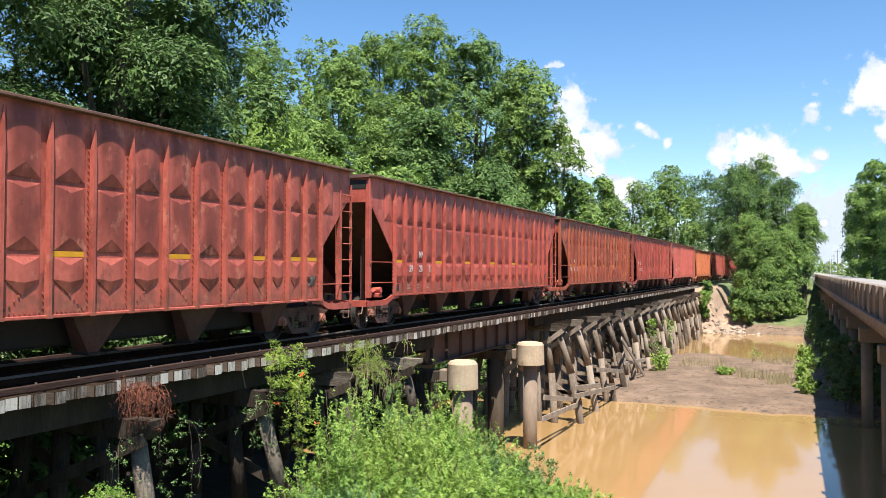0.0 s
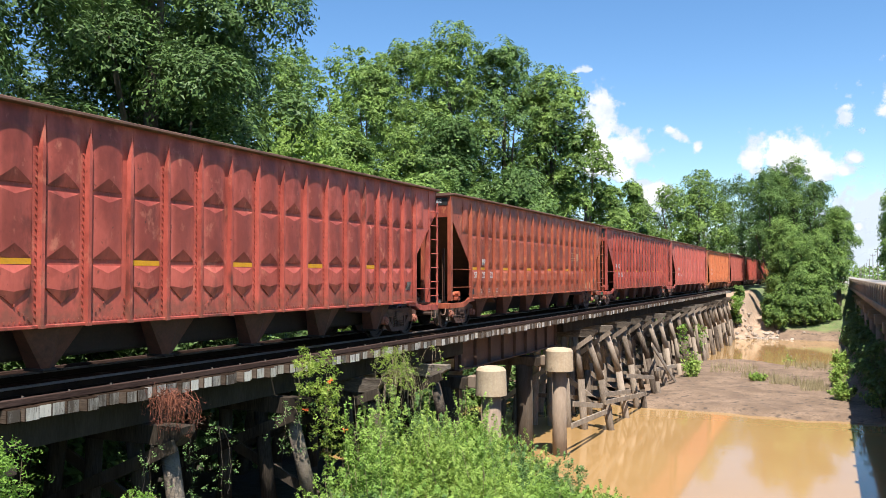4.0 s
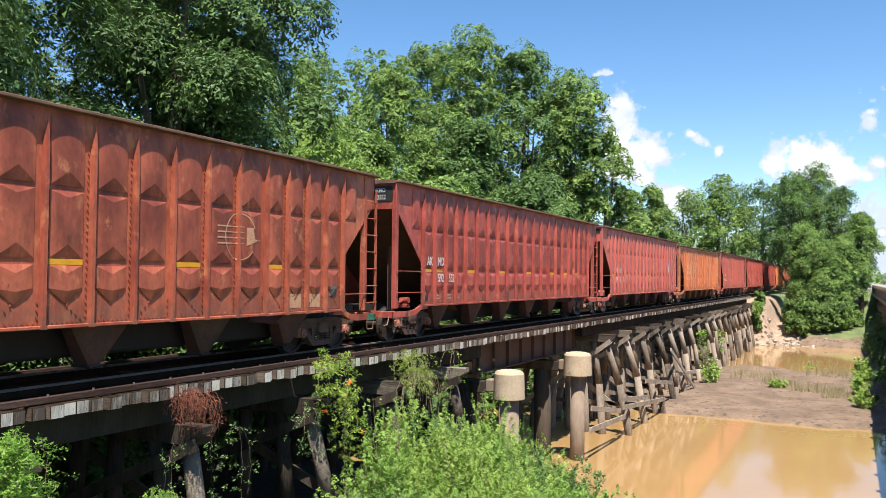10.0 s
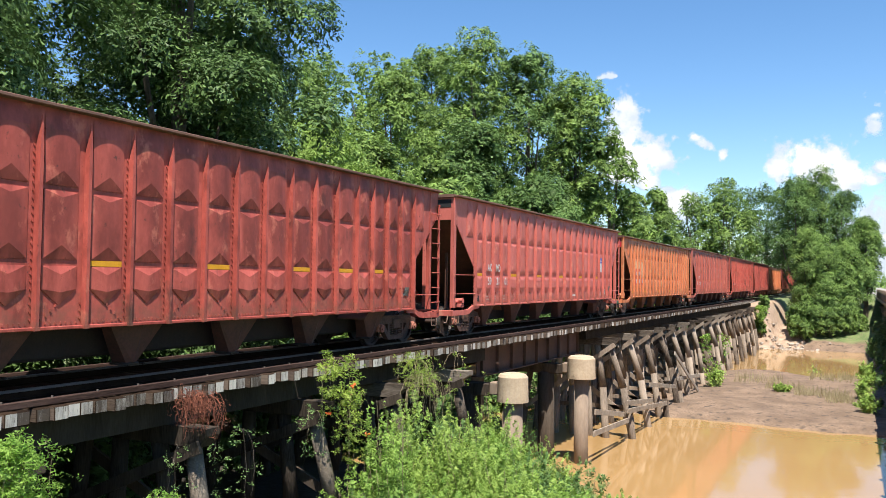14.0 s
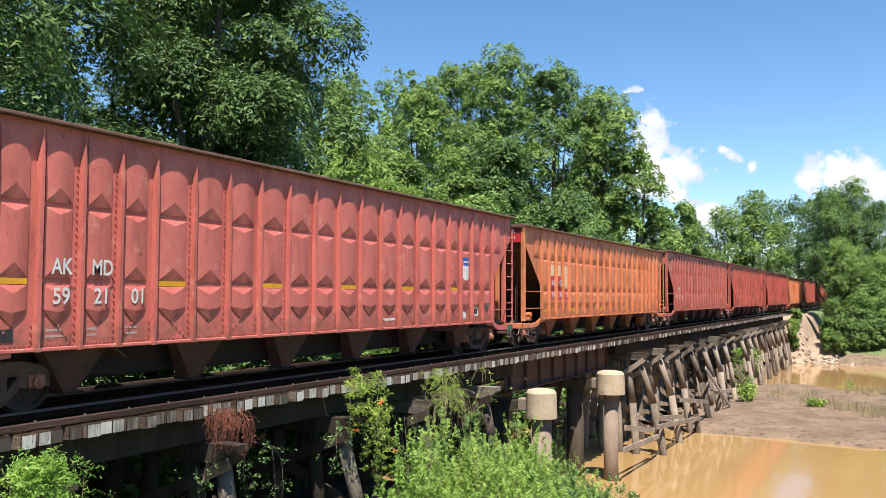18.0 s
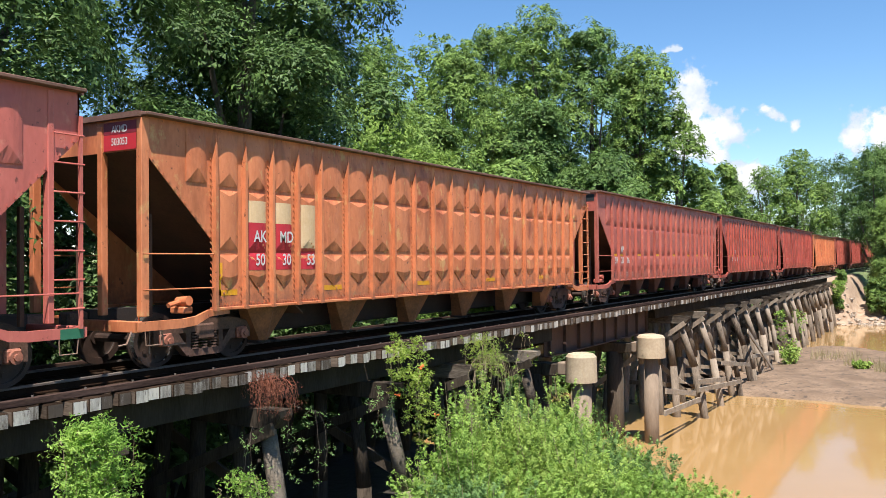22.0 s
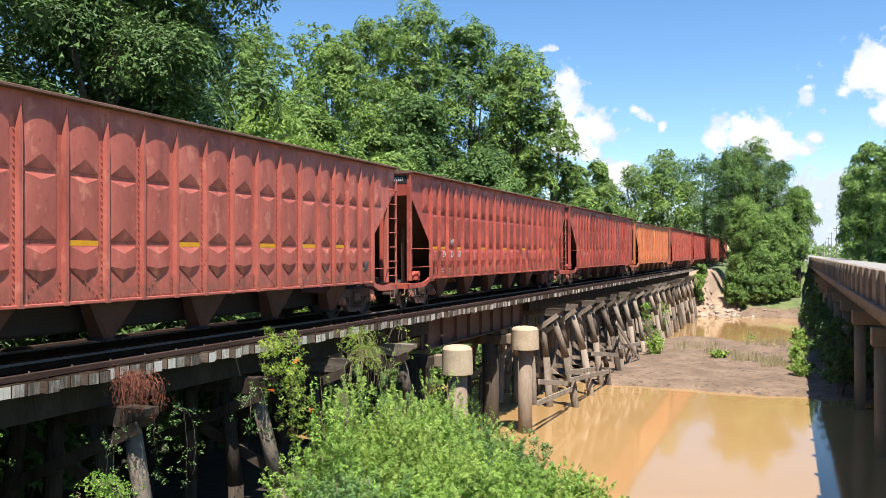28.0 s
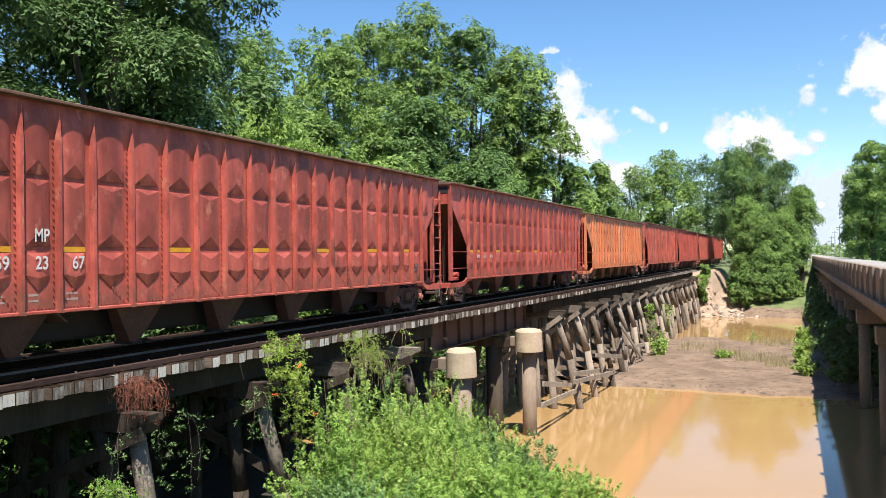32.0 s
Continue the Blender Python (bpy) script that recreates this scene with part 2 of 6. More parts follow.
M = {
    "oxide": paint("faded oxide red paint", (0.32, 0.068, 0.046), (0.53, 0.134, 0.094), 0.60, (0.09, 0.038, 0.03), 0.72),
    "plain oxide": paint("even oxide red paint", (0.36, 0.088, 0.064), (0.50, 0.142, 0.105), 0.62, (0.12, 0.05, 0.038), 0.22),
    "dark oxide": paint("dark oxide red paint", (0.28, 0.052, 0.038), (0.51, 0.110, 0.081), 0.60, (0.08, 0.034, 0.027), 0.6),
    "rust orange": paint("rusted orange brown paint", (0.22, 0.044, 0.030), (0.515, 0.138, 0.069), 0.60, (0.085, 0.032, 0.02), 0.5),
    "sooty oxide": paint("sooty oxide red paint", (0.34, 0.063, 0.044), (0.54, 0.122, 0.087), 0.57, (0.12, 0.042, 0.032), 0.62),
    "fresh oxide": paint("fresher oxide red paint", (0.42, 0.102, 0.078), (0.56, 0.150, 0.118), 0.70),
    "orange": paint("sun-faded orange paint", (0.464, 0.131, 0.053), (0.678, 0.242, 0.109), 0.57, (0.30, 0.075, 0.036)),
    "underframe": material("dark grimy underframe", (0.014, 0.011, 0.009), (0.04, 0.024, 0.018), 2.0, 20.0, 0.85, 0.3),
    "dusty rig": material("dusty brake rods", (0.16, 0.09, 0.06), (0.34, 0.21, 0.15), 5.0, 30.0, 0.8, 0.2),
    # hopper steel carries the shade under the cars in its dark colour
    "chute": material("shaded rust-brown hopper steel", (0.032, 0.016, 0.012), (0.125, 0.042, 0.030), 2.0, 20.0, 0.8, 0.2),
    "orange chute": material("shaded orange hopper steel", (0.06, 0.026, 0.012), (0.34, 0.12, 0.045), 1.6, 20.0, 0.8, 0.2),
    "truck": material("dusty cast steel", (0.02, 0.013, 0.010), (0.17, 0.09, 0.065), 3.0, 30.0, 0.7, 0.3, spec=0.3),
    "bearing": material("rust-red bearing casting", (0.16, 0.055, 0.035), (0.42, 0.17, 0.115), 5.0, 40.0, 0.7, 0.3, spec=0.3),
    "wheel": material("oily rolled steel wheel", (0.016, 0.012, 0.010), (0.075, 0.042, 0.031), 4.0, 40.0, 0.55, 0.1, 0.1, spec=0.4),
    "tread": material("polished wheel tread", (0.35, 0.33, 0.31), (0.55, 0.53, 0.5), 6.0, 40.0, 0.25, 0.02, 0.9),
    "top chord": material("rusted top chord", (0.07, 0.03, 0.02), (0.20, 0.10, 0.07), 2.0, 30.0, 0.8, 0.2),
    "inside": material("rusted steel inside", (0.05, 0.022, 0.015), (0.12, 0.05, 0.03), 1.5, 20.0, 0.9, 0.2),
    "white paint": material("white stencil paint", (0.44, 0.40, 0.37), (0.72, 0.69, 0.66), 6.0, 30.0, 0.6, 0.0),
    "faint paint": material("faded stencil paint", (0.26, 0.13, 0.10), (0.50, 0.38, 0.33), 9.0, 40.0, 0.7, 0.0),
    "yellow": material("yellow reflective tape", (0.50, 0.215, 0.008), (0.72, 0.33, 0.012), 4.0, 30.0, 0.5, 0.0),
    "red plate": material("red painted board", (0.42, 0.02, 0.03), (0.55, 0.03, 0.04), 3.0, 20.0, 0.5, 0.0),
    "maroon": material("dark red painted board", (0.16, 0.012, 0.02), (0.22, 0.018, 0.028), 3.0, 20.0, 0.5, 0.0),
    "placard": material("dull grey plate", (0.10, 0.085, 0.075), (0.24, 0.20, 0.17), 6.0, 30.0, 0.7, 0.1),
    "green plate": material("green painted plate", (0.02, 0.10, 0.055), (0.04, 0.17, 0.09), 3.0, 20.0, 0.5, 0.0),
    "black plate": material("plain black board", (0.012, 0.012, 0.012), (0.03, 0.028, 0.026), 3.0, 20.0, 0.6, 0.0),
    "cream patch": material("cream paint patch", (0.58, 0.36, 0.18), (0.72, 0.50, 0.29), 2.0, 20.0, 0.6, 0.0),
    "worn cream": material("worn cream paint", (0.34, 0.14, 0.075), (0.56, 0.32, 0.19), 9.0, 30.0, 0.7, 0.0),
    "blue": material("blue decal", (0.02, 0.07, 0.30), (0.03, 0.10, 0.40), 3.0, 20.0, 0.5, 0.0),
    "rail": material("rail steel", (0.014, 0.008, 0.005), (0.04, 0.021, 0.012), 3.0, 30.0, 0.9, 0.2, 0.0, spec=0.04),
    "rail head": material("worn rail head", (0.10, 0.075, 0.06), (0.2, 0.16, 0.13), 3.0, 30.0, 0.6, 0.02, 0.3),
    # tie faces differ by light too: sunlit sides, tops dark with car shade
    "tie side": material("brown sunlit weathered tie timber", (0.045, 0.031, 0.022), (0.20, 0.15, 0.115), 3.0, 40.0, 0.95, 0.5, stretch=(0.2, 1, 1), per_object=0.6, spec=0.05),
    "tie top": material("dark shaded creosoted tie timber", (0.014, 0.0085, 0.0055), (0.05, 0.031, 0.02), 3.0, 40.0, 0.95, 0.5, stretch=(0.2, 1, 1), per_object=0.5, spec=0.05),
    "tie": material("weathered timber end grain", (0.09, 0.07, 0.055), (0.60, 0.55, 0.48), 4.0, 60.0, 0.9, 0.6, per_object=1.3, spec=0.1, stretch=(1, 5, 0.8),
                    stain=(0.08, 0.058, 0.044), stain_at=0.57),
    "guard": material("brown guard timber", (0.026, 0.015, 0.012), (0.10, 0.062, 0.05), 3.0, 40.0, 0.95, 0.4, stretch=(1, 0.15, 1), spec=0.06),
    "creosote": material("creosoted timber", (0.018, 0.015, 0.012), (0.058, 0.047, 0.037), 2.0, 30.0, 0.95, 0.5, stretch=(1, 1, 0.2), per_object=0.3, spec=0.08),
    # shade under the deck put into a darker copy of the pile timber
    "dark pile": material("shade-dark weathered round timber", (0.026, 0.020, 0.015), (0.105, 0.081, 0.060), 2.5, 40.0, 0.95, 0.6, stretch=(1, 1, 0.12), per_object=0.5, spec=0.12),
    "column": material("water-stained concrete", (0.15, 0.105, 0.072), (0.33, 0.25, 0.18), 1.0, 9.0, 0.9, 0.12, stretch=(1, 1, 0.3), stain=(0.10, 0.08, 0.06), stain_at=0.58),
    "pile": material("weathered round timber", (0.06, 0.044, 0.033), (0.34, 0.27, 0.205), 2.5, 40.0, 0.95, 0.7, stretch=(1, 1, 0.12), per_object=0.8, spec=0.1),
    "cap timber": material("dark split cap timber", (0.03, 0.022, 0.017), (0.22, 0.18, 0.14), 3.0, 40.0, 0.95, 0.6, stretch=(0.2, 1, 1), per_object=0.8, spec=0.1),
    "plank": material("bleached brace plank", (0.17, 0.13, 0.095), (0.40, 0.335, 0.26), 2.5, 40.0, 0.9, 0.4, per_object=0.4),
    "concrete": material("old concrete", (0.34, 0.25, 0.16), (0.52, 0.41, 0.28), 1.5, 12.0, 0.9, 0.12, stain=(0.22, 0.17, 0.11), stain_at=0.6),
    "bridge concrete": material("stained bridge concrete", (0.15, 0.112, 0.079), (0.31, 0.243, 0.172), 0.8, 20.0, 0.9, 0.25, stain=(0.20, 0.15, 0.10), stain_at=0.58, per_object=0.3),
    "girder": material("rusted plate girder", (0.05, 0.028, 0.02), (0.13, 0.068, 0.048), 1.2, 20.0, 0.8, 0.3),
    "asphalt": material("sun-bleached road", (0.22, 0.20, 0.18), (0.34, 0.31, 0.28), 0.3, 20.0, 0.9, 0.2),
    "bark": material("tree bark", (0.06, 0.045, 0.035), (0.16, 0.13, 0.10), 3.0, 30.0, 0.95, 0.6, stretch=(1, 1, 0.25)),
    "dry stem": material("dry vine stems", (0.22, 0.16, 0.09), (0.42, 0.34, 0.22), 3.0, 30.0, 0.9, 0.1),
    "dead vine": material("dead rust-red vine", (0.06, 0.020, 0.011), (0.30, 0.10, 0.055), 3.0, 30.0, 0.9, 0.1, per_island=0.8),
    "flower": material("orange trumpet flower", (0.75, 0.10, 0.02), (0.85, 0.22, 0.04), 3.0, 30.0, 0.6, 0.0),
    "stone": material("pale rubble stone", (0.25, 0.19, 0.14), (0.46, 0.385, 0.31), 3.0, 30.0, 0.9, 0.3, per_island=0.6),
    "reed": material("dry reeds", (0.20, 0.16, 0.08), (0.38, 0.32, 0.18), 3.0, 30.0, 0.9, 0.0, per_island=0.7),
    "pole": material("grey power pole", (0.16, 0.13, 0.11), (0.26, 0.22, 0.19), 3.0, 30.0, 0.9, 0.1),
}


def cloud_material(pale=(1.0, 1.0, 1.0, 1)):
    """A far cloud that glows with scattered daylight; thin where its mesh says so, ragged by noise."""
    m = bpy.data.materials.new("cloud")
    m.use_nodes = True
    n, l = m.node_tree.nodes, m.node_tree.links
    n.remove(n["Principled BSDF"])
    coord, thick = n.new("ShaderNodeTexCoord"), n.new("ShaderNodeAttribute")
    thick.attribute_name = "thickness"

    def ragged(scale, amount):
        t = n.new("ShaderNodeTexNoise")
        t.inputs["Scale"].default_value, t.inputs["Detail"].default_value, t.inputs["Roughness"].default_value = scale, 7.0, 0.55
        l.new(coord.outputs["Object"], t.inputs["Vector"])
        a = n.new("ShaderNodeMath")
        a.operation = "MULTIPLY_ADD"
        a.inputs[1].default_value = amount
        l.new(t.outputs["Fac"], a.inputs[0])
        l.new(thick.outputs["Fac"], a.inputs[2])
        return a.outputs[0]

    def ramp(value, a, b):
        r = n.new("ShaderNodeMapRange")
        r.interpolation_type = "SMOOTHSTEP"
        r.inputs["From Min"].default_value, r.inputs["From Max"].default_value = a, b
        l.new(value, r.inputs["Value"])
        return r.outputs[0]

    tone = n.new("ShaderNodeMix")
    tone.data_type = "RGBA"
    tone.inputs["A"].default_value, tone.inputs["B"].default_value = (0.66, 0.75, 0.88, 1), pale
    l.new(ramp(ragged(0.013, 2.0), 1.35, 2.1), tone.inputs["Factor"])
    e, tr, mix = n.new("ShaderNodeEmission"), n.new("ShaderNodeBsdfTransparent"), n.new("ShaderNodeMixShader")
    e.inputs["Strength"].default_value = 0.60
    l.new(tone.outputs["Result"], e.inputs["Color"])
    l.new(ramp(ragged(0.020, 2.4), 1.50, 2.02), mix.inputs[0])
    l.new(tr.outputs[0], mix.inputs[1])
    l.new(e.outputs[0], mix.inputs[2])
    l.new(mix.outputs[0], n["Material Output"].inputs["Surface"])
    return m


M["cloud"] = cloud_material()
M["haze"] = cloud_material((0.70, 0.79, 0.90, 1))


def leaf_material(name, low, high, thin=0.36, mottle=0.35, patch_=0.25):
    return material(name, low, high, scale=patch_, fine=1.5, rough=0.5, bump=0.0, per_island=mottle, translucent=thin, spec=0.2, space="Object")


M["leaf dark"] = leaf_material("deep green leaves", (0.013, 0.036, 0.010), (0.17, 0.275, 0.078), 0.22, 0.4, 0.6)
M["leaf grove"] = leaf_material("mid green leaves", (0.022, 0.060, 0.014), (0.325, 0.465, 0.108), 0.24, 0.4, 0.5)
# shade between the trees put into a darker copy of leaf grove
M["leaf deep"] = leaf_material("deep shaded green leaves", (0.021, 0.058, 0.016), (0.225, 0.35, 0.098), 0.26, 0.35, 0.45)
M["leaf far"] = leaf_material("far green leaves", (0.022, 0.062, 0.015), (0.30, 0.44, 0.104), 0.24, 0.4, 0.5)
M["leaf bush"] = leaf_material("light green leaves", (0.09, 0.20, 0.030), (0.44, 0.60, 0.14), 0.36, 0.4, 0.9)
M["leaf young"] = leaf_material("young yellow-green leaves", (0.07, 0.15, 0.026), (0.36, 0.49, 0.11))
M["leaf climber"] = leaf_material("glossy green climber leaves", (0.09, 0.22, 0.03), (0.42, 0.60, 0.13), 0.45)
M["leaf bank"] = leaf_material("fresh yellow-green leaves", (0.15, 0.26, 0.036), (0.50, 0.63, 0.17), 0.36, 0.4, 0.9)
M["leaf spray"] = leaf_material("dull green leaves", (0.07, 0.15, 0.04), (0.27, 0.41, 0.14), 0.36, 0.4, 0.9)
M["leaf vine"] = leaf_material("yellow green vine leaves", (0.14, 0.24, 0.034), (0.44, 0.54, 0.115), 0.45)
M["grass"] = material("meadow grass", (0.06, 0.11, 0.025), (0.16, 0.22, 0.06), 0.15, 3.0, 0.9, 0.4)


# ---------------------------------------------------------------- mesh helpers
def mesh_of(name, verts, faces, mats, smooth=False):
    me = bpy.data.meshes.new(name)
    me.from_pydata([tuple(v) for v in verts], [], faces)
    for m in mats if isinstance(mats, (list, tuple)) else [mats]:
        me.materials.append(m)
    if smooth:
        me.polygons.foreach_set("use_smooth", [True] * len(me.polygons))
    me.update()
    return me


class Build:
    """Gathers boxes, prisms, tubes and rings into one mesh."""

    def __init__(self):
        self.v, self.f = [], []

    def add(self, verts, faces, m=None):
        o = len(self.v)
        self.v += [m @ Vector(v) for v in verts] if m else [Vector(v) for v in verts]
        self.f += [tuple(i + o for i in f) for f in faces]
        return self

    def box(self, x0, x1, y0, y1, z0, z1, m=None, bevel=0.0):
        b = min(bevel, (x1 - x0) * 0.4, (y1 - y0) * 0.4, (z1 - z0) * 0.4)
        if b <= 0:
            v = [(x, y, z) for z in (z0, z1) for x, y in ((x0, y0), (x1, y0), (x1, y1), (x0, y1))]
            return self.add(v, [(3, 2, 1, 0), (4, 5, 6, 7), (0, 1, 5, 4), (1, 2, 6, 5), (2, 3, 7, 6), (3, 0, 4, 7)], m)
        v, f = [], []
        for z, c in ((z0, b), (z0 + b, 0), (z1 - b, 0), (z1, b)):
            ring = [(x0 + c, y0 + b), (x0 + b, y0 + c), (x1 - b, y0 + c), (x1 - c, y0 + b),
                    (x1 - c, y1 - b), (x1 - b, y1 - c), (x0 + b, y1 - c), (x0 + c, y1 - b)]
            v += [(x, y, z) for x, y in ring]
        f.append(tuple(range(7, -1, -1)))
        for k in range(3):
            for i in range(8):
                j = (i + 1) % 8
                f.append((8 * k + i, 8 * k + j, 8 * k + 8 + j, 8 * k + 8 + i))
        f.append(tuple(range(24, 32)))
        return self.add(v, f, m)

    def prism(self, outline, x0, x1, m=None):
        """An outline of (y, z), counter-clockwise seen from +x, drawn out along x."""
        k = len(outline)
        v = [(x0, y, z) for y, z in outline] + [(x1, y, z) for y, z in outline]
        f = [tuple(range(k - 1, -1, -1)), tuple(range(k, 2 * k))]
        f += [(i, (i + 1) % k, k + (i + 1) % k, k + i) for i in range(k)]
        return self.add(v, f, m)

    def tube(self, a, b, r0, r1=None, sides=8, m=None):
        a, b = Vector(a), Vector(b)
        r1 = r0 if r1 is None else r1
        d = (b - a).normalized()
        u = d.orthogonal().normalized()
        w = d.cross(u)
        ring = [(u * math.cos(2 * math.pi * i / sides) + w * math.sin(2 * math.pi * i / sides)) for i in range(sides)]
        v = [a + p * r0 for p in ring] + [b + p * r1 for p in ring]
        f = [(i, (i + 1) % sides, sides + (i + 1) % sides, sides + i) for i in range(sides)]
        f += [tuple(range(sides - 1, -1, -1)), tuple(range(sides, 2 * sides))]
        return self.add(v, f, m)

    def ring(self, x0, x1, r0, r1, sides=32):
        """A hollow ring about the x axis, from r0 to r1."""
        v = [(x, r * math.cos(2 * math.pi * i / sides), r * math.sin(2 * math.pi * i / sides)) for x, r in ((x0, r1), (x1, r1), (x1, r0), (x0, r0)) for i in range(sides)]
        f = [(k * sides + i, k * sides + (i + 1) % sides, ((k + 1) % 4) * sides + (i + 1) % sides, ((k + 1) % 4) * sides + i) for k in range(4) for i in range(sides)]
        return self.add(v, f)

    def path(self, points, radii, sides=6):
        for p, q, a, b in zip(points, points[1:], radii, radii[1:]):
            self.tube(p, q, a, b, sides)
        return self

    def mesh(self, name, mats, smooth=False):
        return mesh_of(name, self.v, self.f, mats, smooth)


def part(name, build, mat, parent, label=""):
    ob = new(name, build if isinstance(build, bpy.types.Mesh) else build.mesh(name, mat))
    ob.parent = parent
    return tagged(ob, label)


def thing(name, m, label, category, group="", kind=""):
    ob = new(name)
    ob.empty_display_size = 0.2
    ob.matrix_world = m
    return tagged(ob, label, category, group, kind)


def structure(name, build, mat, label="", category=""):
    ob = new(name, build if isinstance(build, bpy.types.Mesh) else build.mesh(name, mat))
    return tagged(ob, label, category, kind="structure")


# ---------------------------------------------------------------- ground, water
def smooth(a, b, v):
    t = np.clip((v - a) / (b - a), 0, 1)
    return t * t * (3 - 2 * t)


def wobble(x, y, s, seed):
    """Cheap smooth unevenness."""
    return (np.sin(x / s + 1.3 * seed) * np.cos(y / s * 0.83 + seed) + 0.6 * np.sin((x + y) / s * 1.7 + 2.1 * seed) +
            0.4 * np.cos((x - 0.7 * y) / s * 3.1 + seed)) / 2


def ground_height(x, y):
    x, y = np.asarray(x, float), np.asarray(y, float)
    bed = -1.2 + 0 * x
    # sandbar in mid-channel, cut off by the main water in front and a strip behind
    near_edge = 46.4 - 0.06 * (x + 9) + 0.18 * np.sin(x * 0.9) + 0.12 * np.sin(x * 2.3 + 1)
    bar = smooth(near_edge - 2.5, near_edge + 1.5, y) * (1 - smooth(0, 6, y - 72 - 30 * smooth(0.3, 2.2, x) - 1.5 * np.sin(x * 0.7)))
    bed = bed + bar * (1.45 + 0.12 * wobble(x, y, 3.0, 1))
    # near bank
    near = 1 - smooth(17, 31, y + 0.45 * np.clip(x + 8, -8, 12))
    bed = np.maximum(bed, -1.2 + near * (3.0 + 0.25 * wobble(x, y, 2.5, 2)))
    top = 1 - smooth(0, 9, y)
    side = np.maximum(smooth(-5, -1.0, x), 1 - smooth(-9.5, -6.5, x) * 1.0)
    bed = np.maximum(bed, 1.8 + top * side * 3.9 - 3.0 * smooth(7, 12, y))
    # far bank with the rail and road embankments
    far = smooth(97, 108, y + 0.25 * np.clip(x, -30, 30) * 0.3)
    bed = np.maximum(bed, -1.2 + far * (3.3 + 0.3 * wobble(x, y, 6.0, 3)))
    railbank = smooth(99, 106, y) * (1 - smooth(2.3, 6.0, np.abs(x - TRACK)))
    bed = np.maximum(bed, -1.2 + railbank * 6.3)
    roadbank = smooth(110, 128, y) * (1 - smooth(6.5, 15.0, np.abs(x - 8.3)))
    bed = np.maximum(bed, -1.2 + roadbank * 6.7)
    east = smooth(10.5, 15.0, x) * (1 - smooth(104, 112, y))
    bed = np.maximum(bed, -1.2 + east * (2.6 + 0.3 * wobble(x, y, 6.0, 6)))
    # wooded land beside the river, upstream of the track
    wood = 1 - smooth(-34, -19, x)
    bed = np.maximum(bed, -1.2 + wood * (3.0 + 0.5 * wobble(x, y, 7.0, 4)))
    return bed


def axis(parts):
    out = []
    for a, b, n in parts:
        out += list(np.linspace(a, b, n, endpoint=False))
    return np.array(out + [parts[-1][1]])


gx = axis([(-3000, -200, 8), (-200, -40, 24), (-40, 24, 128), (24, 200, 30), (200, 3000, 8)])
gy = axis([(-600, -20, 10), (-20, 135, 240), (135, 260, 30), (260, 4200, 12)])
GX, GY = np.meshgrid(gx, gy)
GZ = ground_height(GX, GY) + 0.05 * wobble(GX, GY, 0.9, 5) * (np.abs(GX) < 60)
nx, ny = len(gx), len(gy)
faces = [(j * nx + i, j * nx + i + 1, (j + 1) * nx + i + 1, (j + 1) * nx + i) for j in range(ny - 1) for i in range(nx - 1)]


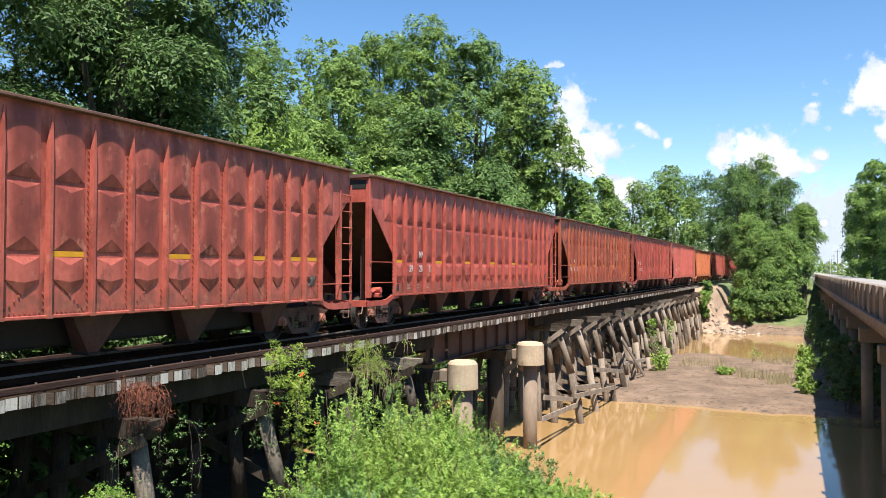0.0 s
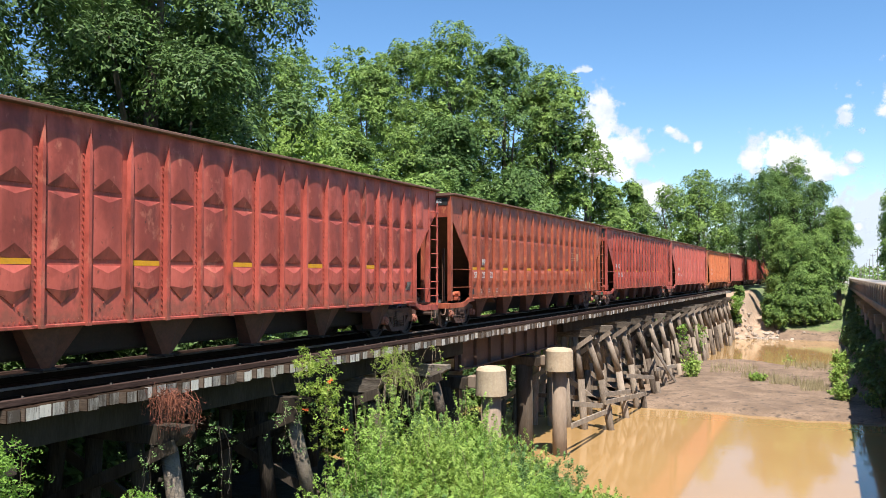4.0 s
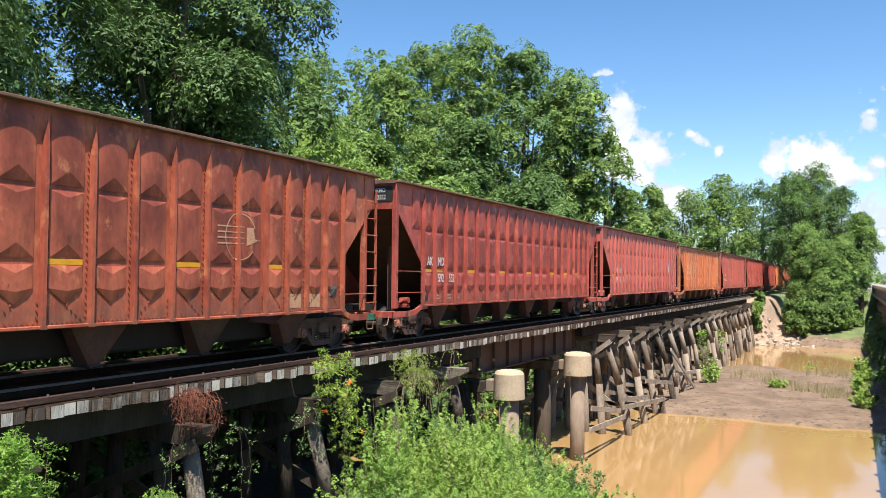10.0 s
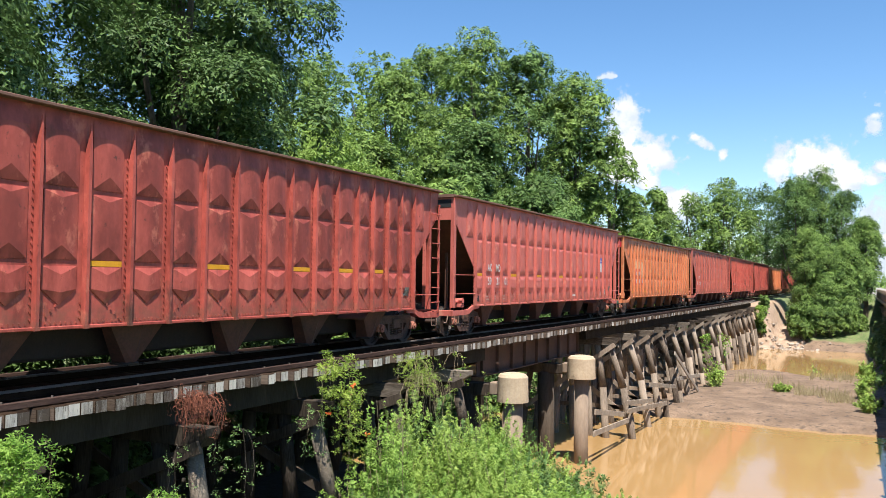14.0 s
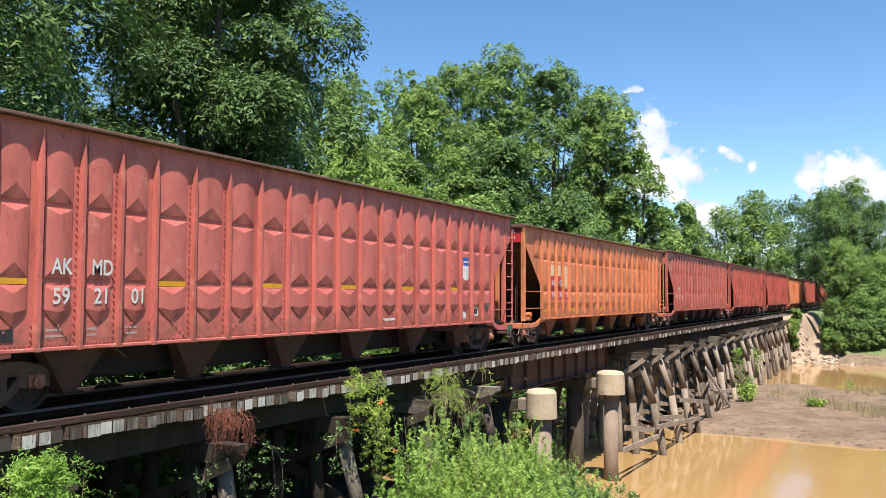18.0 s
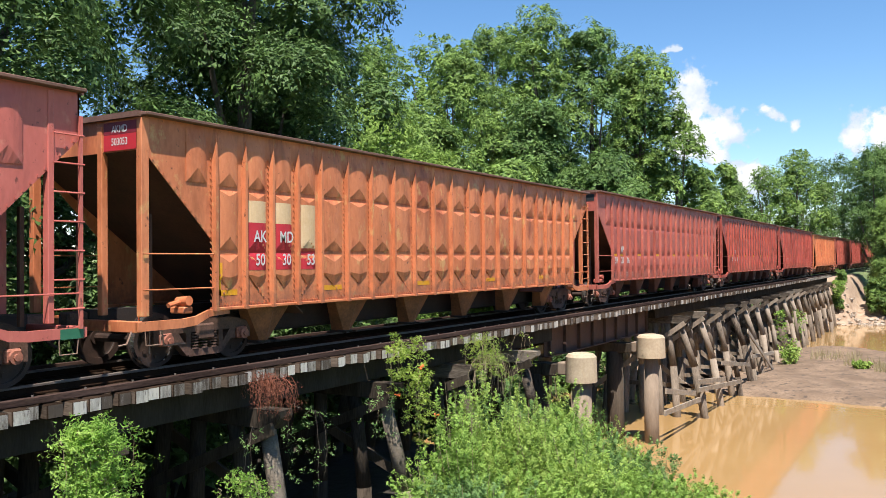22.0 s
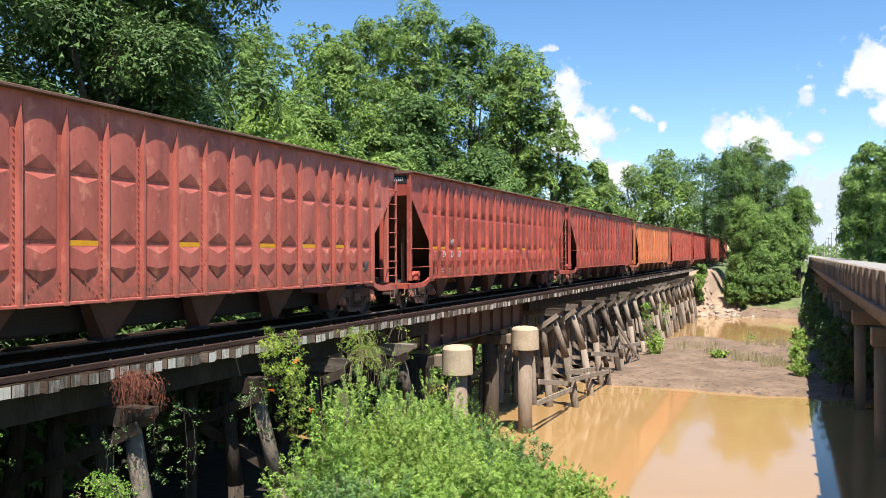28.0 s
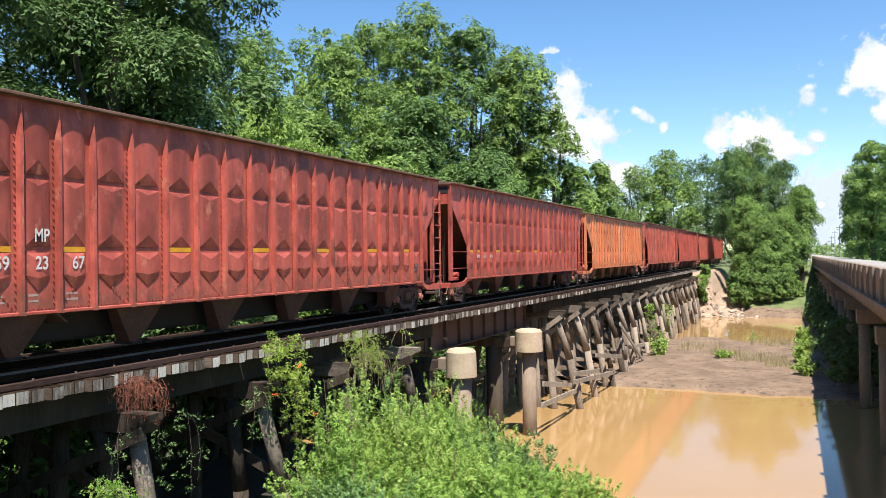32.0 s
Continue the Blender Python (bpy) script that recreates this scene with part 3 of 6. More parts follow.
def ground_material():
    """Mud and sand low down by the water, grass and litter higher up, shade painted under the trestle."""
    m = bpy.data.materials.new("river bank earth and grass")
    m.use_nodes = True
    n, l = m.node_tree.nodes, m.node_tree.links
    b = n["Principled BSDF"]
    geo = n.new("ShaderNodeNewGeometry")
    sep = n.new("ShaderNodeSeparateXYZ")
    l.new(geo.outputs["Position"], sep.inputs[0])

    def nz(s, d=6.0):
        t = n.new("ShaderNodeTexNoise")
        t.inputs["Scale"].default_value, t.inputs["Detail"].default_value = s, d
        l.new(geo.outputs["Position"], t.inputs["Vector"])
        return t.outputs["Fac"]

    def mixc(f, a, c):
        x = n.new("ShaderNodeMix")
        x.data_type = "RGBA"
        l.new(f, x.inputs["Factor"])
        for s, v in (("A", a), ("B", c)):
            if isinstance(v, tuple):
                x.inputs[s].default_value = (*v, 1)
            else:
                l.new(v, x.inputs[s])
        return x.outputs["Result"]

    def ramp(v, a, c):
        r = n.new("ShaderNodeMapRange")
        r.inputs["From Min"].default_value, r.inputs["From Max"].default_value = a, c
        l.new(v, r.inputs["Value"])
        return r.outputs[0]

    mud = mixc(ramp(nz(0.7), 0.35, 0.65), (0.145, 0.095, 0.060), (0.245, 0.165, 0.107))
    mud = mixc(ramp(nz(9.0), 0.45, 0.75), mud, (0.12, 0.080, 0.052))
    mud = mixc(ramp(nz(2.6, 9.0), 0.56, 0.66), mud, (0.085, 0.060, 0.042))
    grass = mixc(ramp(nz(0.5), 0.35, 0.65), (0.05, 0.10, 0.02), (0.15, 0.20, 0.06))
    grass = mixc(ramp(nz(6.0), 0.45, 0.7), grass, (0.19, 0.16, 0.09))
    add = n.new("ShaderNodeMath")
    add.operation = "MULTIPLY_ADD"
    l.new(nz(0.4), add.inputs[0])
    add.inputs[1].default_value = 1.2
    l.new(sep.outputs["Z"], add.inputs[2])
    earth = mixc(ramp(add.outputs[0], 1.45, 1.75), mud, grass)
    # bare washed-out sand below the rail embankment on the far bank
    dist = n.new("ShaderNodeVectorMath")
    dist.operation = "DISTANCE"
    flat = n.new("ShaderNodeVectorMath")
    flat.operation = "MULTIPLY"
    l.new(geo.outputs["Position"], flat.inputs[0])
    flat.inputs[1].default_value = (1.0, 0.18, 0.0)
    l.new(flat.outputs[0], dist.inputs[0])
    dist.inputs[1].default_value = (-8.9, 107.0 * 0.18, 0.0)
    rag = n.new("ShaderNodeMath")
    rag.operation = "MULTIPLY_ADD"
    l.new(nz(0.9), rag.inputs[0])
    rag.inputs[1].default_value = 2.0
    l.new(dist.outputs["Value"], rag.inputs[2])
    sand = mixc(ramp(nz(2.0), 0.35, 0.7), (0.27, 0.180, 0.115), (0.40, 0.290, 0.205))
    earth = mixc(ramp(rag.outputs[0], 4.9, 4.2), earth, sand)
    # shade under the trestle and the wood, painted as dark earth
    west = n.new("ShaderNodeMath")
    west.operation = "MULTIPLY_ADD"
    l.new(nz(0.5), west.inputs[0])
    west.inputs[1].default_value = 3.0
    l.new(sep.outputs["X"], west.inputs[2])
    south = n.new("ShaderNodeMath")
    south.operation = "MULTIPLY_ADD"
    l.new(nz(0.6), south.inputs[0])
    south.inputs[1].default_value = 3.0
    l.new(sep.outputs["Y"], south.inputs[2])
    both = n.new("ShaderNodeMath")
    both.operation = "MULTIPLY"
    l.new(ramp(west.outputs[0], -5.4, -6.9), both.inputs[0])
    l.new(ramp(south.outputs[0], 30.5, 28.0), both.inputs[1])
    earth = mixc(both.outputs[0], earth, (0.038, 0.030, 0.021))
    l.new(earth, b.inputs["Base Color"])
    b.inputs["Roughness"].default_value = 0.92
    bump = n.new("ShaderNodeBump")
    bump.inputs["Strength"].default_value, bump.inputs["Distance"].default_value = 0.6, 0.08
    l.new(nz(5.0, 8.0), bump.inputs["Height"])
    l.new(bump.outputs[0], b.inputs["Normal"])
    return m


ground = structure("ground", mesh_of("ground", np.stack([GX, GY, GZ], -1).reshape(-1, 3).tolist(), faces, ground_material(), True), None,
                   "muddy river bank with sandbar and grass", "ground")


def water_material():
    m = bpy.data.materials.new("silty brown water")
    m.use_nodes = True
    n, l = m.node_tree.nodes, m.node_tree.links
    b = n["Principled BSDF"]
    geo = n.new("ShaderNodeNewGeometry")
    t = n.new("ShaderNodeTexNoise")
    t.inputs["Scale"].default_value, t.inputs["Detail"].default_value = 0.12, 5.0
    l.new(geo.outputs["Position"], t.inputs["Vector"])
    mix = n.new("ShaderNodeMix")
    mix.data_type = "RGBA"
    l.new(t.outputs["Fac"], mix.inputs["Factor"])
    mix.inputs["A"].default_value, mix.inputs["B"].default_value = (0.315, 0.186, 0.074, 1), (0.395, 0.247, 0.105, 1)
    l.new(mix.outputs["Result"], b.inputs["Base Color"])
    b.inputs["Roughness"].default_value = 0.06
    b.inputs["IOR"].default_value = 1.4
    t2 = n.new("ShaderNodeTexNoise")
    t2.inputs["Scale"].default_value, t2.inputs["Detail"].default_value = 1.3, 3.0
    l.new(geo.outputs["Position"], t2.inputs["Vector"])
    bump = n.new("ShaderNodeBump")
    bump.inputs["Strength"].default_value, bump.inputs["Distance"].default_value = 0.05, 0.05
    l.new(t2.outputs["Fac"], bump.inputs["Height"])
    l.new(bump.outputs[0], b.inputs["Normal"])
    return m


water = structure("water", mesh_of("water", [(-300, 8, 0), (300, 8, 0), (300, 112, 0), (-300, 112, 0)], [(0, 1, 2, 3)], water_material()), None,
                  "smooth silty brown river water", "water")


# ---------------------------------------------------------------- foliage
def leaf_mesh(name, points, size, mat, rng, up=0.5, aspect=0.55, facing=None):
    """One pointed leaf at every point; facing: the way each one turns its upper side."""
    n = len(points)
    normal = rng.normal(size=(n, 3))
    if facing is None:
        normal[:, 2] = np.abs(normal[:, 2]) + up
    else:
        normal = normal * 0.34 + facing
    normal /= np.linalg.norm(normal, axis=1)[:, None]
    along = np.cross(normal, rng.normal(size=(n, 3)))
    along /= np.linalg.norm(along, axis=1)[:, None] + 1e-9
    across = np.cross(normal, along)
    s = size * rng.uniform(0.6, 1.35, size=(n, 1))
    v = np.stack([points - along * s * 0.8 - across * s * aspect, points - along * s * 0.5 + across * s * aspect, points + along * s * 1.2], 1).reshape(-1, 3)
    me = bpy.data.meshes.new(name)
    me.vertices.add(3 * n)
    me.vertices.foreach_set("co", v.astype(np.float32).ravel())
    me.loops.add(3 * n)
    me.loops.foreach_set("vertex_index", np.arange(3 * n, dtype=np.int32))
    me.polygons.add(n)
    me.polygons.foreach_set("loop_start", np.arange(0, 3 * n, 3, dtype=np.int32))
    me.materials.append(mat)
    me.update(calc_edges=True)
    return me


def spray_points(blobs, count, rng, spray, per=55, open_=0.0, deep=0.5):
    """Leaves in domed sprays that stand out from the skins of ellipsoids (x, y, z, rx, rz), with their facing.
    open_: how much of the crown is left open between the limbs."""
    blobs = np.array(blobs, float)
    weight = blobs[:, 3] * (blobs[:, 3] + blobs[:, 4])
    k = max(8, count // per)
    pick = rng.choice(len(blobs), size=k, p=weight / weight.sum())
    d = rng.normal(size=(k, 3))
    d /= np.linalg.norm(d, axis=1)[:, None]
    d[:, 2] = np.where(d[:, 2] < -0.45, -d[:, 2], d[:, 2])
    b = blobs[pick]
    c = b[:, :3] + d * (deep + (1.06 - deep) * rng.random((k, 1)) ** 0.55) * b[:, [3, 3, 4]]
    if open_:
        w = wobble(c[:, 0] + 0.7 * c[:, 2], c[:, 1] - 0.8 * c[:, 2], 1.15, float(rng.uniform(0, 9)))
        c = c[w > np.quantile(w, open_)]
        d = d[w > np.quantile(w, open_)]
        k = len(c)
    out = d * 0.9 + np.array([0, 0, 0.55]) + rng.normal(size=(k, 3)) * 0.22
    out /= np.linalg.norm(out, axis=1)[:, None]
    side = np.cross(out, rng.normal(size=(k, 3)))
    side /= np.linalg.norm(side, axis=1)[:, None]
    other = np.cross(out, side)
    r = spray * rng.uniform(0.55, 1.45, k)
    which = np.repeat(np.arange(k), per)
    n = len(which)
    q, a = rng.random(n) ** 0.6, rng.uniform(0, 2 * math.pi, n)
    q *= 1 + 0.35 * np.sin(3 * a + 7 * which)
    lat = side[which] * np.cos(a)[:, None] + other[which] * np.sin(a)[:, None]
    p = c[which] + lat * (q * r[which])[:, None] + out[which] * ((0.5 * (1 - q ** 2) + rng.normal(size=n) * 0.11) * r[which])[:, None]
    p[:, 2] -= 0.22 * q ** 2 * r[which]
    return p, out[which] * 0.75 + lat * (0.75 * q)[:, None] + np.array([0, 0, 0.25])


def blob_points(blobs, count, rng, inner=0.62, rag=0.26, lump=0.55):
    """Points near the skins of ellipsoids (x, y, z, rx, rz), with ragged clumps and gaps."""
    blobs = np.array(blobs, float)
    weight = blobs[:, 3] * (blobs[:, 3] + blobs[:, 4])
    pick = rng.choice(len(blobs), size=count, p=weight / weight.sum())
    d = rng.normal(size=(count, 3))
    d /= np.linalg.norm(d, axis=1)[:, None]
    d[:, 2] = np.where(d[:, 2] < -0.55, -d[:, 2], d[:, 2])
    b = blobs[pick]
    # each blob is pulled into smaller bunches by a few random directions
    bunch = rng.normal(size=(len(blobs), 22, 3))
    bunch /= np.linalg.norm(bunch, axis=2)[:, :, None]
    near = np.max(np.einsum("nij,nj->ni", bunch[pick], d), axis=1)
    r = np.where(rng.random(count) < 0.25, rng.uniform(0.25, inner, count), inner + (1 - inner) * rng.random(count) ** 0.6) + lump * (near - 0.85) + rag * rng.normal(size=count) * 0.5
    return b[:, :3] + d * r[:, None] * b[:, [3, 3, 4]]


def tree(x, y, height, spread, seed, leaves, leaf, mat, label, low=0.22, blobs=16, category="tree", name="tree", lean=0.0, trunk_r=None, group="", spray=0.9, gaps=0.0, per=70, lobe=(0.26, 0.44)):
    rng = np.random.default_rng(seed)
    z = float(ground_height(x, y)) - 0.15
    t = thing(name, pose(x, y, z), label, category, group)
    r0 = trunk_r or height * 0.018 + 0.08
    top = Vector((lean, 0, height * 0.72))
    wood = Build()
    spine = [Vector((rng.normal() * 0.03 * height * k * (1 - k), rng.normal() * 0.03 * height * k * (1 - k), 0)) + top * k for k in np.linspace(0, 1, 6)]
    wood.path(spine, [r0 * (1 - 0.75 * k) for k in np.linspace(0, 1, 6)], 8)
    cl = []
    for i in range(blobs):
        h = low + (1 - low) * (i + 0.5) / blobs
        width = spread * (math.sin(math.pi * min(1, (h - low) / (1 - low) * 0.86 + 0.14)) ** 0.6)
        a = i * 2.4 + rng.normal() * 0.4
        rad = width * rng.uniform(0.25, 0.95 - 0.4 * sum(lobe) / 2)
        br = spread * rng.uniform(*lobe)
        c = (lean * h + rad * math.cos(a), rad * math.sin(a), height * h - br * 0.4)
        cl.append((*c, br, br * rng.uniform(0.62, 0.9)))
        if i % (2 if blobs < 40 else 4) == 0:
            s = top * min(0.95, max(0.2, h - 0.2))
            mid = (s + Vector(c)) / 2 + Vector((0, 0, -0.04 * height))
            wood.path([s, mid, Vector(c)], [r0 * 0.4, r0 * 0.25, r0 * 0.08], 5)
    part("trunk", wood, M["bark"], t)
    pts, way = spray_points(cl, leaves, rng, spray, per, gaps, 0.38)
    part("crown", leaf_mesh("crown", pts, leaf, mat, rng, aspect=0.42, facing=way), mat, t)
    core = [(a, b, c, d * 0.62, e * 0.62) for a, b, c, d, e in cl]
    pts, way = spray_points(core, leaves // 12, rng, spray * 1.3, 40, gaps)
    tagged(part("inner_leaves", leaf_mesh("inner_leaves", pts, leaf * 1.5, mat, rng, facing=way), mat, t), kind="stuff")
    return t


def shrub(x, y, height, spread, seed, leaves, leaf, mat, label, z=None, name="bush", category="bush", stems=7, group=""):
    rng = np.random.default_rng(seed)
    z = float(ground_height(x, y)) - 0.05 if z is None else z
    t = thing(name, pose(x, y, z), label, category, group)
    wood, cl = Build(), []
    for i in range(stems):
        a, q = i * 2.4 + rng.normal() * 0.3, rng.uniform(0.1, 0.75)
        c = Vector((math.cos(a) * spread * q, math.sin(a) * spread * q, height * rng.uniform(0.45, 0.85)))
        wood.path([Vector((c.x * 0.2, c.y * 0.2, 0)), c * 0.55 + Vector((0, 0, height * 0.08)), c], [0.03, 0.02, 0.008], 4)
        br = spread * rng.uniform(0.35, 0.5)
        cl.append((*c, br, min(br, height * 0.32)))
        cl.append((c.x * 1.1, c.y * 1.1, c.z * 0.5, br, height * 0.3))
    tagged(part("stem_tangle", wood, M["bark"], t), kind="stuff")
    pts, way = spray_points(cl, int(leaves * 1.0), rng, spread * 0.2, 36, deep=0.3)
    tagged(part("leaves", leaf_mesh("leaves", pts, leaf, mat, rng, facing=way), mat, t), kind="stuff")
    return t


# ---------------------------------------------------------------- trees
for i, (x, y, h, sp, n) in enumerate([(-19.9, 20.7, 20.8, 5.4, 190000), (-20.5, 11, 19.5, 7.0, 175000), (-25, 14, 22, 7.5, 45000), (-25.5, 26, 21, 6.0, 42000), (-20.6, 24.2, 15.5, 3.5, 52000)]):
    tree(x, y, h, sp, 11 + i, n, 0.08 if i < 2 else 0.09 if i == 4 else 0.14, M["leaf dark"], "tall dark green broadleaf tree close behind the track", 0.15 if i < 2 else 0.10, 64 if i < 2 else 30, group="dark trees by the track", spray=0.66, gaps=0.07 if i < 2 else 0.05, per=85, lobe=(0.17, 0.31) if i < 2 else (0.26, 0.44))
tree(-24.5, 35.5, 15.5, 5.0, 18, 70000, 0.09, M["leaf young"], "yellowish green young tree behind the track", 0.05, 20, group="riverside wood", spray=0.6)
for i, (x, y, h, sp) in enumerate([(-49, 69, 28.2, 8), (-42.5, 71, 27.6, 8), (-37, 73, 28.6, 8), (-30.5, 70, 28.2, 7.8), (-26.5, 71, 27.8, 6.6), (-22.4, 72, 25.2, 5.9), (-20.0, 75, 21.6, 4.8),
                                   (-18.4, 77, 16.5, 3.4), (-34, 60, 22, 7.0), (-27.5, 61, 19, 6.0), (-22.5, 63, 15.5, 5.0), (-40, 58, 23, 7), (-24, 50, 13.5, 5.0), (-29, 47, 16, 5.5), (-19.2, 68, 10.5, 3.6), (-20, 88, 13, 4)]):
    # some trees carry the shade inside the wood in their leaf colour
    tree(x, y, h, sp, 30 + i, 58000 if i in (2, 3, 4, 5, 8, 9, 10, 12, 13) else 20000, 0.15 if i in (2, 3, 4, 5, 8, 9, 10, 12, 13) else 0.17, M["leaf deep" if i in (4, 9, 10) else "leaf grove"], "tall leafy green tree in the riverside wood", 0.06, 52, group="riverside wood", spray=0.66, gaps=0.02, per=60, lobe=(0.21, 0.35))
tree(-16.9, 80, 17.3, 2.1, 58, 11000, 0.15, M["leaf grove"], "slim young tree at the edge of the wood", 0.55, 8, group="riverside wood", spray=0.6, gaps=0.2)
for i, (x, y, h, sp, low) in enumerate([(-25.5, 128, 15.0, 5.5, 0.04), (-21.2, 127, 18.5, 5.0, 0.04), (-17.6, 130, 20.5, 5.0, 0.04), (-19.5, 150, 21, 6.0, 0.04), (-17.8, 168, 23.5, 6.0, 0.04), (-16.6, 186, 26.0, 6.5, 0.04), (-8.6, 150, 22, 5.5, 0.3), (-7.2, 124, 19.5, 4.6, 0.38), (-4.4, 126, 20.8, 4.8, 0.15),
                                        (-1.4, 123, 17.0, 3.6, 0.3), (1.1, 121, 12.8, 2.6, 0.3), (-5.2, 114, 12.5, 3.0, 0.2), (-3.0, 112, 10.0, 2.6, 0.1), (-1.0, 116, 10.5, 2.4, 0.3)]):
    tree(x, y, h, sp, 60 + i, 40000 if i > 6 else 16000, 0.112 if i > 6 else 0.2, M["leaf grove" if i < 3 else "leaf dark" if i < 7 else "leaf deep" if i in (7, 9) else "leaf far"], "green tree on the far bank beside the railway", low, 40, group="trees on the far bank", spray=0.7 if i > 6 else 1.2, gaps=0.1, lobe=(0.17, 0.36))
for i, (x, y, h, sp) in enumerate([(17.5, 220, 29, 6.5), (22, 205, 30, 7.5), (17, 250, 26, 6.5), (27, 190, 28, 8)]):
    tree(x, y, h, sp, 80 + i, 24000, 0.32, M["leaf far"], "green roadside tree beyond the road bridge", 0.08, 20, group="roadside trees", spray=1.4)


def far_woods():
    rng = np.random.default_rng(5)
    blobs = [(x, 900 + rng.uniform(-60, 60), 4 + rng.uniform(0, 3), rng.uniform(9, 16), rng.uniform(7, 11)) for x in np.arange(-420, 620, 11.0)]
    me = leaf_mesh("far_woods", blob_points(blobs, 14000, rng), 2.0, M["leaf far"], rng)
    tagged(new("far_woods", me), "low line of distant woods on the horizon", "woods", kind="stuff")


far_woods()


def shoots(x, y, height, spread, seed, count, per, leaf, mat, label, group="", name="bush", z=None, lean=0.25):
    """A bush of many upright leafy shoots."""
    rng = np.random.default_rng(seed)
    z = float(ground_height(x, y)) - 0.05 if z is None else z
    t = thing(name, pose(x, y, z), label, "bush", group)
    clump = rng.integers(0, 9, count)
    ca, cq = rng.uniform(0, 2 * math.pi, 9), np.sqrt(rng.random(9)) * 0.9
    a, q = ca[clump], cq[clump]
    root = np.stack([np.cos(a) * q * spread * 0.75, np.sin(a) * q * spread * 0.75, np.zeros(count)], 1) + rng.normal(size=(count, 3)) * np.array([0.16, 0.16, 0]) * spread
    tall = height * (0.5 + 0.5 * rng.random(count)) * rng.uniform(0.7, 1.12, 9)[clump] * (1 - 0.4 * q ** 2)
    tip = root * 1.15 + np.stack([rng.normal(size=count) * lean * 0.6, rng.normal(size=count) * lean * 0.6, tall], 1)
    # short leafy side twigs on every shoot, longest in the middle
    k = rng.random((count, per)) ** 0.7
    bow = np.sin(k * math.pi * 0.5)[:, :, None] * rng.normal(size=(count, 1, 3)) * np.array([0.14, 0.14, 0.0])
    turn = np.floor(k * 11) * 2.4 + rng.uniform(0, 6.28, (count, 1))
    reach = (0.20 * np.sin(np.clip(k * 1.05, 0, 1) * math.pi) ** 0.6 + 0.015) * rng.random((count, per)) * min(1.0, height / 1.6)
    out = np.stack([np.cos(turn), np.sin(turn), np.full_like(turn, 0.55)], 2)
    pts = root[:, None] + (tip - root)[:, None] * k[:, :, None] + bow + out * reach[:, :, None] + rng.normal(size=(count, per, 3)) * 0.018
    way = (out * np.array([0.6, 0.6, 0.6]) + np.array([0, 0, 0.55])).reshape(-1, 3)
    tagged(part("leaves", leaf_mesh("leaves", pts.reshape(-1, 3), leaf, mat, rng, facing=way), mat, t), kind="stuff")
    wood = Build()
    for i in range(0, count, 6):
        wood.tube(root[i], tip[i], 0.012, 0.004, 3)
    tagged(part("stem_tangle", wood, M["dry stem"], t), kind="stuff")
    return t


# shrubs: far bank, sandbar, near bank, and those seen under the train
for i, (x, y, h, sp) in enumerate([(-5.6, 104, 2.4, 1.4), (-4.2, 105, 3.6, 1.6), (-2.6, 105, 3.4, 1.7), (-1.0, 106, 3.4, 1.5), (0.2, 109, 2.4, 1.1), (-9.9, 102.2, 2.0, 0.6), (-3.0, 109, 6.8, 2.4), (-5.4, 108.5, 4.6, 1.5), (-0.7, 111, 4.2, 1.6), (-6.5, 106.0, 3.4, 1.3), (-9.6, 104.4, 2.4, 0.6)]):
    shrub(x, y, h, sp, 100 + i, 6500, 0.115, M["leaf far"], "dense green bush on the far bank", group="bushes on the far bank")
for i, (x, y, h, sp) in enumerate([(0.55, 53, 1.3, 0.6), (0.5, 59, 1.5, 0.6), (0.7, 65, 1.4, 0.6), (0.6, 73, 1.6, 0.7), (2.4, 51, 1.2, 0.9)]):
    shoots(x, y, h, sp, 120 + i, 46, 45, 0.075, M["leaf bank"], "light green willow bush on the sandbar by the bridge", "bushes on the sandbar")
for i, (x, y, h, sp) in enumerate([(-3.0, 77, 2.2, 0.75), (-8.8, 61, 2.0, 1.1), (-4.3, 60, 0.7, 0.7)]):
    shoots(x, y, h, sp, 130 + i, 40, 44, 0.08, M["leaf bank"], "small green bush standing alone on the sandbar", "bushes on the sandbar")
for i, (x, y, h, sp) in enumerate([(-8.3, 14.6, 2.8, 1.0), (-7.9, 16.6, 3.0, 1.2), (-7.9, 18.8, 2.7, 1.2), (-7.6, 21.0, 2.3, 1.2), (-7.6, 23.2, 1.9, 1.0), (-6.8, 14.2, 2.1, 1.0), (-6.5, 15.8, 2.2, 1.1),
                                   (-6.5, 18.2, 1.9, 1.1), (-6.5, 20.6, 1.6, 1.1), (-8.6, 22.6, 2.5, 0.9), (-8.8, 19.6, 2.9, 0.9), (-9.0, 16.8, 2.9, 0.8), (-8.9, 15.4, 3.1, 0.8), (-9.1, 18.4, 3.0, 0.8),
                                   (-8.3, 17.4, 3.1, 0.9), (-5.9, 17.0, 1.4, 0.9), (-5.1, 21.4, 1.2, 0.9), (-5.7, 19.4, 1.3, 0.9), (-7.4, 13.2, 1.9, 0.8), (-8.9, 21.2, 3.0, 0.7)]):
    shoots(x, y, h, sp, 140 + i, 84, 210, 0.030, M[("leaf bush", "leaf bank", "leaf bush", "leaf spray", "leaf bank")[i % 5]], "fresh light green leafy bush on the near bank", "bushes on the near bank", lean=0.45)
